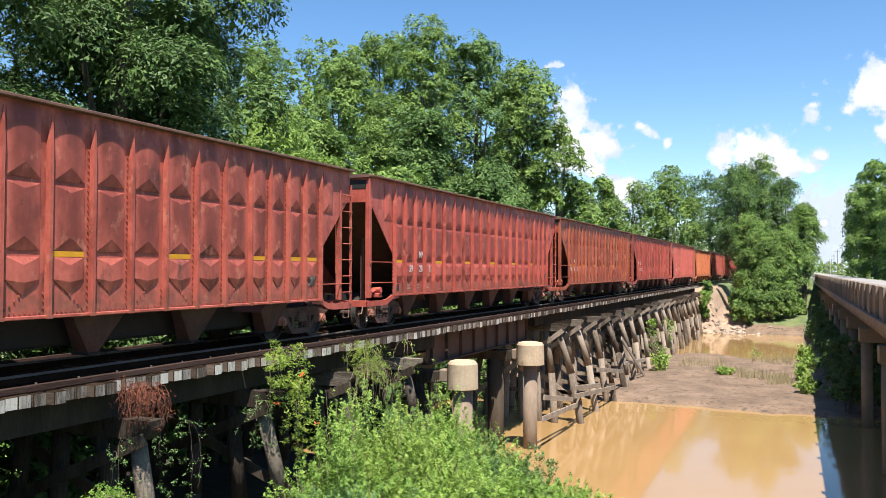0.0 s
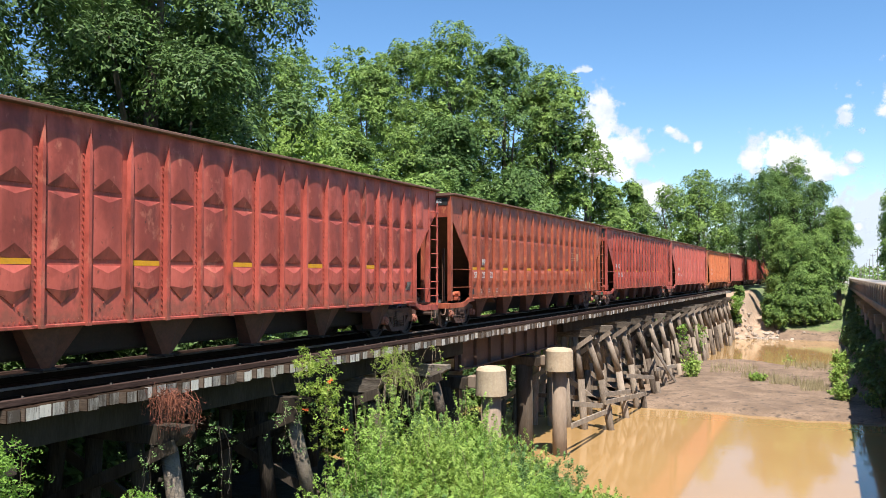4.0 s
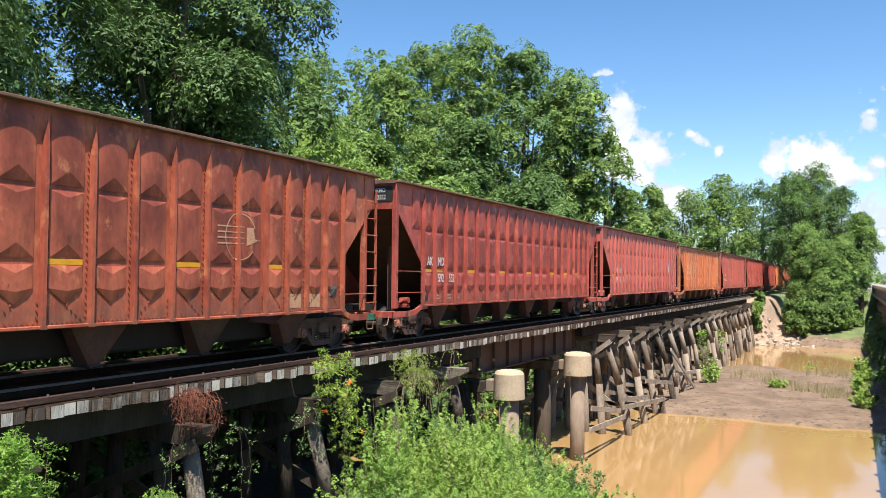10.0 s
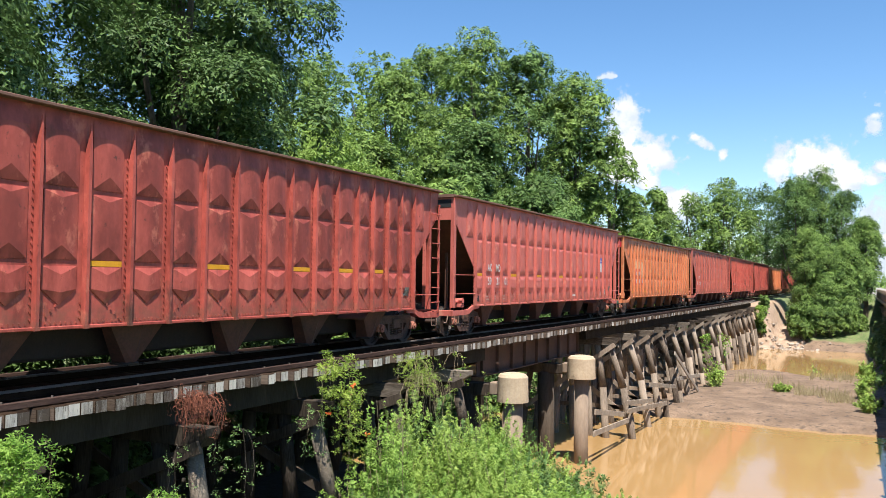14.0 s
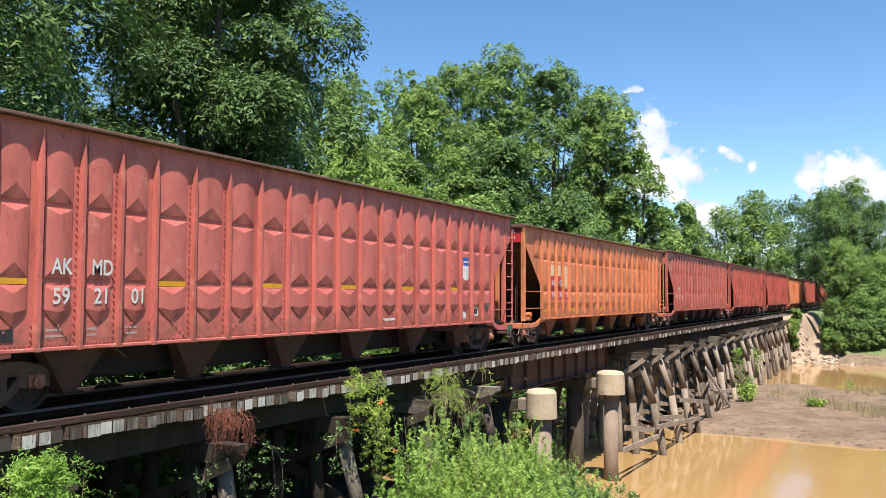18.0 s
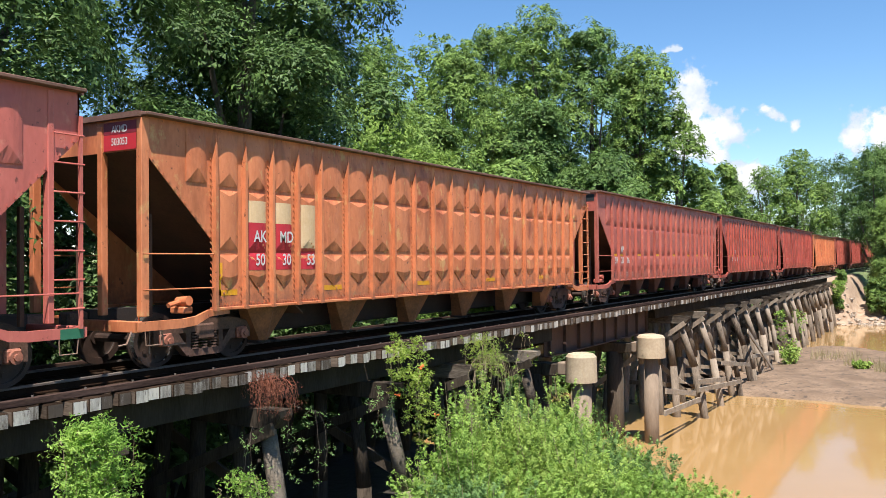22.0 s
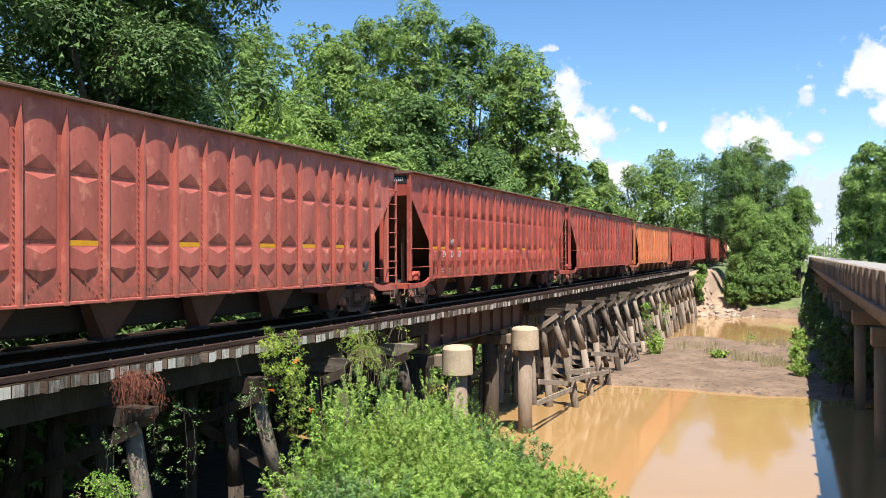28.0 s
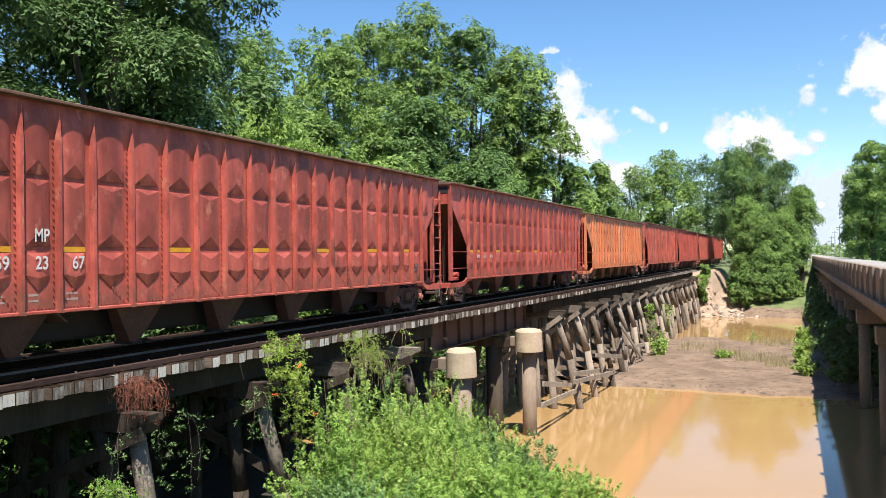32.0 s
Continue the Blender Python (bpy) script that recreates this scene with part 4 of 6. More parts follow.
# dark leaves in place of the shade behind the train
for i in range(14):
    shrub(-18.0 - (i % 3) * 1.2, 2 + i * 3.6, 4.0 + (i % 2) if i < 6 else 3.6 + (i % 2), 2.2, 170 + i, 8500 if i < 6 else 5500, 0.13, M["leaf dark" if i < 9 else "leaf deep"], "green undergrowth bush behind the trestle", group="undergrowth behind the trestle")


# row added so the ground behind the trestle lies in shade
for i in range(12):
    shrub(-16.1 + 0.5 * (i % 2), 11.5 + i * 2.1, 2.7 + 0.2 * (i % 3), 1.5, 480 + i, 4200, 0.12, M["leaf dark"], "low bush added to shade the ground behind the trestle", group="undergrowth behind the trestle")


# ---------------------------------------------------------------- clouds, far behind everything
def cloud(puffs, seed, label, mat="cloud"):
    """puffs: (sideways, up, radius) in metres at three kilometres' distance."""
    p = np.array(puffs)
    big = p[:, 2].max() * 2.2
    xs, zs = np.linspace(p[:, 0].min() - big, p[:, 0].max() + big, 70), np.linspace(p[:, 1].min() - big, p[:, 1].max() + big, 50)
    gx, gz = np.meshgrid(xs, zs)
    thin = np.ones_like(gx)
    for x, z, r in puffs:
        thin *= 1 - min(0.95, 0.55 + r / 120) * np.exp(-(((gx - x) / (1.2 * r)) ** 2 + ((gz - z) / r) ** 2) * 0.75)
    depth = 3000 + 7 * seed + 12 * (1 - thin)
    v = [(float(x), float(d), float(z)) for x, d, z in zip(gx.ravel(), depth.ravel(), gz.ravel())]
    f = [(j * 70 + i, j * 70 + i + 1, j * 70 + i + 71, j * 70 + i + 70) for j in range(49) for i in range(69)]
    me = mesh_of("cloud", v, f, M[mat], True)
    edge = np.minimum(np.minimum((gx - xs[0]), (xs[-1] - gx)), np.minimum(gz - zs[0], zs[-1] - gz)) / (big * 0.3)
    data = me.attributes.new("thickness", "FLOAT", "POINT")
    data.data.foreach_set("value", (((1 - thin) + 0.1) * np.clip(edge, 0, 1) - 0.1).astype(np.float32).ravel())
    tagged(new("cloud", me), label, "cloud", "clouds", "structure")


def puff_run(points, r):
    return [(x * 3000, EYE + z * 3000, q * 3000) for (x, z), q in zip(points, r)]


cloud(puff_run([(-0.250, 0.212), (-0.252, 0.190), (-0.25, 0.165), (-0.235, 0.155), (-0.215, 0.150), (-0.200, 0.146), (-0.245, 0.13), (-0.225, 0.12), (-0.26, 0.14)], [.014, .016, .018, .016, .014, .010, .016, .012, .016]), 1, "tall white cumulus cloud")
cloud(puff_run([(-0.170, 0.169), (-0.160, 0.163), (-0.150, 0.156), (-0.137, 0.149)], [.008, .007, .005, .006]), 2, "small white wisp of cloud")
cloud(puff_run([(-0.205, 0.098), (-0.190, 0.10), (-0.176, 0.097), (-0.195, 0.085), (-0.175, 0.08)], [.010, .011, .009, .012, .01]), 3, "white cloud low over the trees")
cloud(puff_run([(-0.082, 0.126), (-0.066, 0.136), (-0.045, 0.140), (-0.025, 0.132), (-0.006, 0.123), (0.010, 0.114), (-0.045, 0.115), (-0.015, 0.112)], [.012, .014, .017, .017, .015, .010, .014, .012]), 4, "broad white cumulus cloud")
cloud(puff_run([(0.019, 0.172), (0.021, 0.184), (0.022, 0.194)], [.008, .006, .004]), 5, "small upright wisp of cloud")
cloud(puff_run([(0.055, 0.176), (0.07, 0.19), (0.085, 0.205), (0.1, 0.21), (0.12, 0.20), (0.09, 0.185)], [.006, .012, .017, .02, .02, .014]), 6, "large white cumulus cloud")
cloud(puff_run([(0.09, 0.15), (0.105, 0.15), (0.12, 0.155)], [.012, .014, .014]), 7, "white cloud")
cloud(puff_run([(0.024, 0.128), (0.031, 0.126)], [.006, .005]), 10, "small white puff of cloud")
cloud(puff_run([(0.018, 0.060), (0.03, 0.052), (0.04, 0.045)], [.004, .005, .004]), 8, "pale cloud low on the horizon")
# glowing sheet added to tone down the sky along the horizon
cloud(puff_run([(0.012 + 0.016 * k, 0.028 + 0.006 * (k % 2)) for k in range(12)] + [(0.02 + 0.02 * k, 0.062 + 0.008 * (k % 3)) for k in range(8)], [.03] * 12 + [.018] * 8), 12, "pale cloud sheet added over the bright horizon sky", "haze")
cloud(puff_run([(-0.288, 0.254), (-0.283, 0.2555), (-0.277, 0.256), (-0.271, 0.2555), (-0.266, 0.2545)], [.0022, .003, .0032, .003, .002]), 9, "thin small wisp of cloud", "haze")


# ---------------------------------------------------------------- road bridge
PARAPET, SLAB = 2.7, 2.77


def road_bridge():
    y0, y1 = 12.0, 138.0
    t = thing("road_bridge", pose(0, 0, 0), "old concrete road bridge with panelled parapet on round columns", "bridge")
    deck = Build().box(PARAPET, PARAPET + 11.0, y0, y1, EYE - 2.0, EYE - 1.72, bevel=0.02)
    deck.box(PARAPET + 0.55, PARAPET + 0.95, y0, y1, EYE - 2.7, EYE - 2.0)
    deck.box(PARAPET + 8.0, PARAPET + 8.4, y0, y1, EYE - 2.7, EYE - 2.0)
    part("deck", deck, M["bridge concrete"], t)
    part("road_surface", Build().box(PARAPET + 0.4, PARAPET + 10.6, y0, y1, EYE - 1.72, EYE - 1.68), M["asphalt"], t, "sun-bleached road surface")
    part("curb", Build().box(PARAPET - 0.16, PARAPET + 0.4, y0, y1, EYE - 2.0, EYE - 1.69, bevel=0.02), M["bridge concrete"], t)
    part("curb", Build().box(PARAPET + 10.6, PARAPET + 11.0, y0, y1, EYE - 1.72, EYE - 1.5, bevel=0.02), M["bridge concrete"], t)
    x = PARAPET
    panel = Build().box(x + 0.0, x + 0.24, 0.15, SLAB - 0.15, EYE - 1.69, EYE - 0.555, bevel=0.02).mesh("parapet_panel", M["bridge concrete"])
    post = Build().box(x - 0.11, x + 0.26, -0.15, 0.15, EYE - 1.69, EYE - 0.55, bevel=0.015).mesh("parapet_post", M["bridge concrete"])
    y = 11.35
    while y < y1 - SLAB:
        part("parapet_post", post, None, t).location = (0, y, 0)
        part("parapet_panel", panel, None, t).location = (0, y, 0)
        y += SLAB
    y = 24.1
    while y < 126:
        part("pier_cap", Build().box(PARAPET + 0.02, PARAPET + 8.95, y - 0.38, y + 0.38, EYE - 3.35, EYE - 2.7, bevel=0.03), M["bridge concrete"], t)
        for x in (PARAPET + 0.36, PARAPET + 4.5, PARAPET + 8.6):
            part("column", Build().tube((x, y, -1.5), (x, y, EYE - 3.3), 0.25, sides=16).mesh("column", M["bridge concrete"], True), None, t)
        y += 9.95
    part("abutment", Build().box(PARAPET + 0.1, PARAPET + 8.9, y1 - 1.2, y1 + 1.0, -1, EYE - 2.02), M["bridge concrete"], t)


road_bridge()
structure("road", Build().box(PARAPET + 0.4, PARAPET + 10.6, 139.0, 1500, EYE - 1.76, EYE - 1.68), M["asphalt"], "straight sun-bleached road running on beyond the bridge", "road")


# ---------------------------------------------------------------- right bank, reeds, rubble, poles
# dark-leaved bushes added to darken the view and reflections below the bridge
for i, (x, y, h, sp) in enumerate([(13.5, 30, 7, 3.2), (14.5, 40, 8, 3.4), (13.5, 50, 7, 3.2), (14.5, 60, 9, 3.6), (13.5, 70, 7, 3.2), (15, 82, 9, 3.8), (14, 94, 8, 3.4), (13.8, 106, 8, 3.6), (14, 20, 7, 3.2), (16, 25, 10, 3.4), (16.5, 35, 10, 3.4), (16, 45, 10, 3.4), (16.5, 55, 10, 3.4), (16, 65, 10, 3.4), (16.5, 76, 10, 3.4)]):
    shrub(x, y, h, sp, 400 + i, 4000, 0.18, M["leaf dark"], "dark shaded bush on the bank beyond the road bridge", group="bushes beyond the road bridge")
for i, (x, y, h, sp) in enumerate([(3.4, 66, 2.4, 1.3), (3.6, 54, 2.0, 1.2), (4.8, 66, 2.6, 1.6), (3.4, 76, 2.4, 1.4), (2.6, 85, 2.4, 1.2), (1.8, 93, 2.6, 1.3)]):
    shoots(x, y, h, sp, 420 + i, 60, 45, 0.09, M["leaf spray"], "green willow bush under the road bridge", "bushes under the road bridge")


# shade of the bridge put into dark leaves
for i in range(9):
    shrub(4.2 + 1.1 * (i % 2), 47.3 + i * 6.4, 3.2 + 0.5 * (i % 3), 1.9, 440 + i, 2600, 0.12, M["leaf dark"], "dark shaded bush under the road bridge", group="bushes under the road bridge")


# thicket leaves coloured dark for the bridge's shade
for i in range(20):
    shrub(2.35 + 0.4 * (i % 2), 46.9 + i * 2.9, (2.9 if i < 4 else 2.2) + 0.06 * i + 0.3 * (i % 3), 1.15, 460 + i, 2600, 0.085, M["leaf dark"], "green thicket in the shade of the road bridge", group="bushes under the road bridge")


def reeds(x, y, w, d, count, seed, height=0.7):
    rng = np.random.default_rng(seed)
    b = Build()
    for _ in range(count):
        px_, py_ = x + rng.uniform(-w, w), y + rng.uniform(-d, d)
        z = float(ground_height(px_, py_)) - 0.05
        h = height * rng.uniform(0.5, 1.2)
        lx, ly = rng.normal() * 0.12, rng.normal() * 0.12
        b.add([(px_ - 0.018, py_, z), (px_ + 0.018, py_, z), (px_ + lx, py_ + ly, z + h)], [(0, 1, 2)])
    tagged(new("reeds", b.mesh("reeds", M["reed"])), "clump of dry straw-coloured reeds on the sandbar", "reeds", "reed clumps", "stuff")


for i, (x, y, w, d, n) in enumerate([(-2.0, 58.5, 1.6, 0.8, 260), (-0.9, 57.0, 0.8, 1.0, 160), (-4.4, 61.5, 1.2, 1.0, 160), (-1.6, 70, 1.6, 3.0, 260), (-6.5, 66, 1.6, 2.0, 160), (-3.2, 83, 1.0, 2.0, 140)]):
    reeds(x, y, w, d, n, 440 + i)


def rubble(cx, cy, rx, ry, count, seed):
    rng = random.Random(seed)
    for _ in range(count):
        x, y = cx + rng.gauss(0, rx), cy + rng.gauss(0, ry)
        r = rng.uniform(0.10, 0.32)
        z = float(ground_height(x, y)) + r * 0.25
        v = []
        for a in range(6):
            for e in (-0.5, 0.5):
                q = r * rng.uniform(0.75, 1.2)
                v.append((q * math.cos(a * 1.047), q * math.sin(a * 1.047), r * e * rng.uniform(0.7, 1.1)))
        f = [(0, 2, 4, 6, 8, 10)[::-1], (1, 3, 5, 7, 9, 11)] + [(2 * a, (2 * a + 2) % 12, (2 * a + 3) % 12, 2 * a + 1) for a in range(6)]
        ob = new("stone", mesh_of("stone", v, f, M["stone"]))
        ob.matrix_world = pose(x, y, z, rng.uniform(-25, 25), rng.uniform(-25, 25), rng.uniform(0, 360))
        tagged(ob, "pale broken rubble stone at the foot of the embankment", "stone", "rubble stones")


rubble(-7.2, 100.2, 1.5, 1.3, 90, 7)
rubble(-8.8, 102.6, 0.9, 1.5, 34, 8)
rubble(-6.8, 101.6, 1.2, 0.8, 50, 9)


def power_pole(x, y):
    t = thing("power_pole", pose(x, y, float(ground_height(x, y)) - 0.2), "grey wooden power pole with a crossarm", "power pole", "power poles")
    part("pole", Build().tube((0, 0, 0), (0, 0, 11.5), 0.17, 0.11, 8), M["pole"], t)
    part("crossarm", Build().box(-1.1, 1.1, -0.06, 0.06, 10.7, 10.85), M["pole"], t)
    for k in (-0.95, 0.0, 0.95):
        part("insulator", Build().tube((k, 0, 10.85), (k, 0, 11.05), 0.05, sides=6), M["pole"], t)


for i in range(9):
    power_pole(15.5 + i * 1.1, 330 + i * 62)


# ---------------------------------------------------------------- railway trestle
TIE = RAIL - 0.15


def rails_and_deck():
    deck = thing("track_deck", pose(0, 0, 0), "railway track on weathered timber bridge ties", "railway track", kind="structure")
    bolt = Build().tube((0, 0, 0), (0, 0, 0.025), 0.018, sides=6).mesh("bolt", M["rail head"])
    for s in (-0.7525, 0.7525):
        x = TRACK + s
        foot = Build().box(x - 0.07, x + 0.07, -30, 400, TIE + 0.002, TIE + 0.02).box(x - 0.012, x + 0.012, -30, 400, TIE + 0.02, RAIL - 0.04)
        part("rail", foot, M["rail"], deck)
        part("rail_head", Build().box(x - 0.036, x + 0.036, -30, 400, RAIL - 0.04, RAIL, bevel=0.006), M["rail head"], deck, "worn bright rail head")
        part("guard_timber", Build().box(TRACK + s * 2.16 - 0.035, TRACK + s * 2.16 + 0.035, -30, 104, TIE + 0.003, TIE + 0.108, bevel=0.012), M["guard"], deck, "brown guard timber")
        for k in range(70):
            part("bolt", bolt, None, deck).location = (TRACK + s * 2.16, 2.0 + k * 0.83, TIE + 0.108)
    rng = random.Random(3)
    meshes = []
    for k in range(6):
        w = 0.108 + 0.010 * (k % 3)
        me = Build().box(-1.78, 1.78, -w, w, -0.21, 0, bevel=0.012 + 0.004 * (k % 2)).mesh("tie", [M["tie"], M["tie top"], M["tie side"]])
        for f in me.polygons:
            # end grain pale; sunlit sides and car-shaded tops in their own tones
            f.material_index = 0 if abs(f.normal.x) > 0.8 else 2 if abs(f.normal.y) > 0.8 else 1
        meshes.append(me)
    y, count, rest = 1.5, 0, Build()
    while y < 104:
        m = pose(TRACK + rng.uniform(-0.10, 0.10), y, TIE + rng.uniform(-0.02, 0.0), 0, 0, rng.uniform(-1.6, 1.6))
        if count < 300:
            part("tie", meshes[rng.randrange(6)], None, deck).matrix_local = m
        else:
            rest.box(-1.78, 1.78, -0.11, 0.11, -0.21, 0, m)
        y, count = y + 0.276 + rng.uniform(-0.025, 0.025), count + 1
    tagged(part("far_ties", rest, M["tie"], deck), kind="stuff")
    for s in (-1.15, -0.82, -0.5, 0.5, 0.82, 1.15):
        for y0, y1 in ((-20, 25.6), (37.2, 104)):
            part("stringer", Build().box(TRACK + s - 0.15, TRACK + s + 0.15, y0, y1, TIE - 0.72, TIE - 0.215), M["creosote"], deck)


rails_and_deck()


def plate_girder():
    t = thing("plate_girder_span", pose(0, 0, 0), "short rusted steel plate girder span under the track", "girder")
    for s in (-0.95, 0.95):
        x = TRACK + s
        g = Build().box(x - 0.012, x + 0.012, 25.7, 37.1, TIE - 1.28, TIE - 0.25)
        g.box(x - 0.18, x + 0.18, 25.7, 37.1, TIE - 1.31, TIE - 1.28).box(x - 0.18, x + 0.18, 25.7, 37.1, TIE - 0.25, TIE - 0.215)
        part("girder", g, M["girder"], t)
        for k in range(9):
            y = 26.0 + k * 1.35
            part("stiffener", Build().box(x + 0.012, x + 0.13, y - 0.012, y + 0.012, TIE - 1.28, TIE - 0.25), M["girder"], t)
    part("cross_frame", Build().box(TRACK - 0.93, TRACK + 0.93, 31, 31.1, TIE - 1.3, TIE - 0.5), M["girder"], t)


plate_girder()


def concrete_pier(y, name="bridge_pier"):
    t = thing(name, pose(TRACK, y, 0), "pale concrete pier columns with wide round caps", "bridge pier", "concrete piers")
    r = 0.51 if y < 30 else 0.57
    for x in (-2.3, 2.3):
        col = part("column", Build().tube((x, 0, -1.5), (x, 0, 3.45), 0.33 if y < 30 else 0.29, sides=20).mesh("column", M["column"], True), None, t)
        prof = Build()
        prof.tube((x, 0, 3.40), (x, 0, 4.20), r, r - 0.02, 44).tube((x, 0, 4.20), (x, 0, 4.29), r - 0.02, r - 0.09, 44).tube((x, 0, 4.29), (x, 0, 4.33), r - 0.09, r * 0.5, 44)
        part("cap", prof, M["concrete"], t, "wide round concrete cap")
    # deck shade put into the crossbeam's colour; corbel is its sunlit end
    part("crossbeam", Build().box(-1.6, 1.55, -0.28, 0.28, 3.55, 3.95, bevel=0.03), M["dark pile"], t, "timber crossbeam in a shade-dark colour")
    part("corbel", Build().box(1.55, 1.95, -0.22, 0.22, 3.6, 4.0, bevel=0.03), M["column"], t)
    # inner columns coloured dark for the shade under the deck
    for x in (-0.8, 0.8):
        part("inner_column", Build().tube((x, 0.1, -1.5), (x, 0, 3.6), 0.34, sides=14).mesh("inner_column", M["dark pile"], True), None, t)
    return t


for y in (25.6, 33.2):
    concrete_pier(y)


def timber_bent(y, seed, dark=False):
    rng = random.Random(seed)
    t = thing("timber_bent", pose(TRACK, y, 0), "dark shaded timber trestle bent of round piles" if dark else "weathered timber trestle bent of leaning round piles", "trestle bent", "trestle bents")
    # near bents get the timber with deck shade in its colour
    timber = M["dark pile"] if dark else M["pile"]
    top = TIE - 0.73
    w = 0.17
    over = 2.2 + rng.uniform(-0.12, 0.15)
    # cap with weathered, slanting ends
    c = Build()
    k = rng.uniform(0.15, 0.4)
    c.add([(-over, -w, -0.34 * 0.4), (-over + k, -w, -0.34), (over - k, -w, -0.34), (over, -w, -0.12), (over, -w, 0), (-over, -w, 0),
           (-over, w, -0.34 * 0.4), (-over + k, w, -0.34), (over - k, w, -0.34), (over, w, -0.12), (over, w, 0), (-over, w, 0)],
          [(0, 1, 2, 3, 4, 5), (11, 10, 9, 8, 7, 6), (0, 6, 7, 1), (1, 7, 8, 2), (2, 8, 9, 3), (3, 9, 10, 4), (4, 10, 11, 5), (5, 11, 6, 0)], pose(0, 0, top, 0, 0, rng.uniform(-1, 1)))
    part("cap", c, M["cap timber"] if y > 18 else timber, t, "square timber cap beam")
    base = float(ground_height(TRACK, y))
    rows = ((-1.75, -1.1), (-0.9, -0.5), (0.0, 0.0), (0.95, 0.55), (1.75, 1.2))
    if not dark:
        rows = ((-1.8, -1.1), (-1.25, -0.7), (-0.6, -0.3), (0.0, 0.0), (0.62, 0.3), (1.2, 0.7), (1.8, 1.2))
    for x, lean in rows:
        lean *= rng.uniform(0.75, 1.15)
        k = rng.uniform(-0.3, 0.3)
        p = Build().path([(x, 0, top - 0.345), (x + lean * 0.5 + rng.uniform(-.05, .05), k * 0.5, top * 0.5), (x + lean, k, min(-1.3, base - 0.4))], [0.15, 0.165, 0.185], 10)
        # front posts of some near bents take a paler timber as sunlit
        part("post", p.mesh("post", M["cap timber"] if (y == 11.5 or 15 < y < 23) and x > 1 else timber, True), None, t)
    for face, sgn in ((0.2, 1), (-0.27, -1)):
        a, b = Vector((-2.1 * sgn, face, top - 0.3)), Vector((2.3 * sgn, face, max(1.2, base + 0.8)))
        d = b - a
        m = Matrix.Translation(a) @ Matrix.Rotation(-math.atan2(d.z, d.x), 4, "Y")
        part("sway_brace", Build().box(0, d.length, 0, 0.07, -0.11, 0.11, m), timber, t)
    if y > 36 and seed % 3 != 2:
        # an old pile, broken off beside the bent
        x, k = rng.uniform(2.3, 2.9), rng.uniform(-0.9, 0.9)
        p = Build().path([(x, k, rng.uniform(1.9, 3.4)), (x + 0.2, k * 1.1, 1.0), (x + 0.45, k * 1.2, min(-1.3, base - 0.4))], [0.09, 0.15, 0.17], 9)
        part("old_post", p.mesh("old_post", timber, True), None, t, "broken-off old post")
    if y > 36:
        part("sash_brace", Build().box(-2.5, 2.75, 0.2, 0.28, 1.3, 1.5), timber, t, "horizontal brace plank")
    return t


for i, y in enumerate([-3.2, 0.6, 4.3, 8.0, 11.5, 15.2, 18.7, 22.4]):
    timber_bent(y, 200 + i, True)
for i in range(18):
    timber_bent(39.4 + i * 3.72, 220 + i)


def brace_plank(a, b, label="bleached brace plank nailed along the trestle"):
    a, b = Vector(a), Vector(b)
    t = new("brace_plank", Build().box(-0.035, 0.035, 0, (b - a).length, -0.11, 0.11, bevel=0.008).mesh("brace_plank", M["plank"]))
    t.matrix_world = Matrix.Translation(a) @ (b - a).to_track_quat("Y", "Z").to_matrix().to_4x4()
    tagged(t, label, "plank", "brace planks")


for a, b in (((-9.5, 33.4, 2.06), (-9.45, 37.9, 1.35)), ((-9.42, 32.9, 1.26), (-9.4, 38.6, 1.0)), ((-9.36, 38.2, 1.46), (-9.3, 47.2, 0.72)), ((-9.48, 38.6, 1.77), (-9.4, 43.7, 1.27)),
             ((-9.5, 43.4, 2.1), (-9.42, 50.0, 1.3)), ((-9.3, 49.0, 3.3), (-9.2, 57.0, 0.1)), ((-9.4, 50.5, 1.7), (-9.4, 58.0, 1.2))):
    brace_plank(a, b)


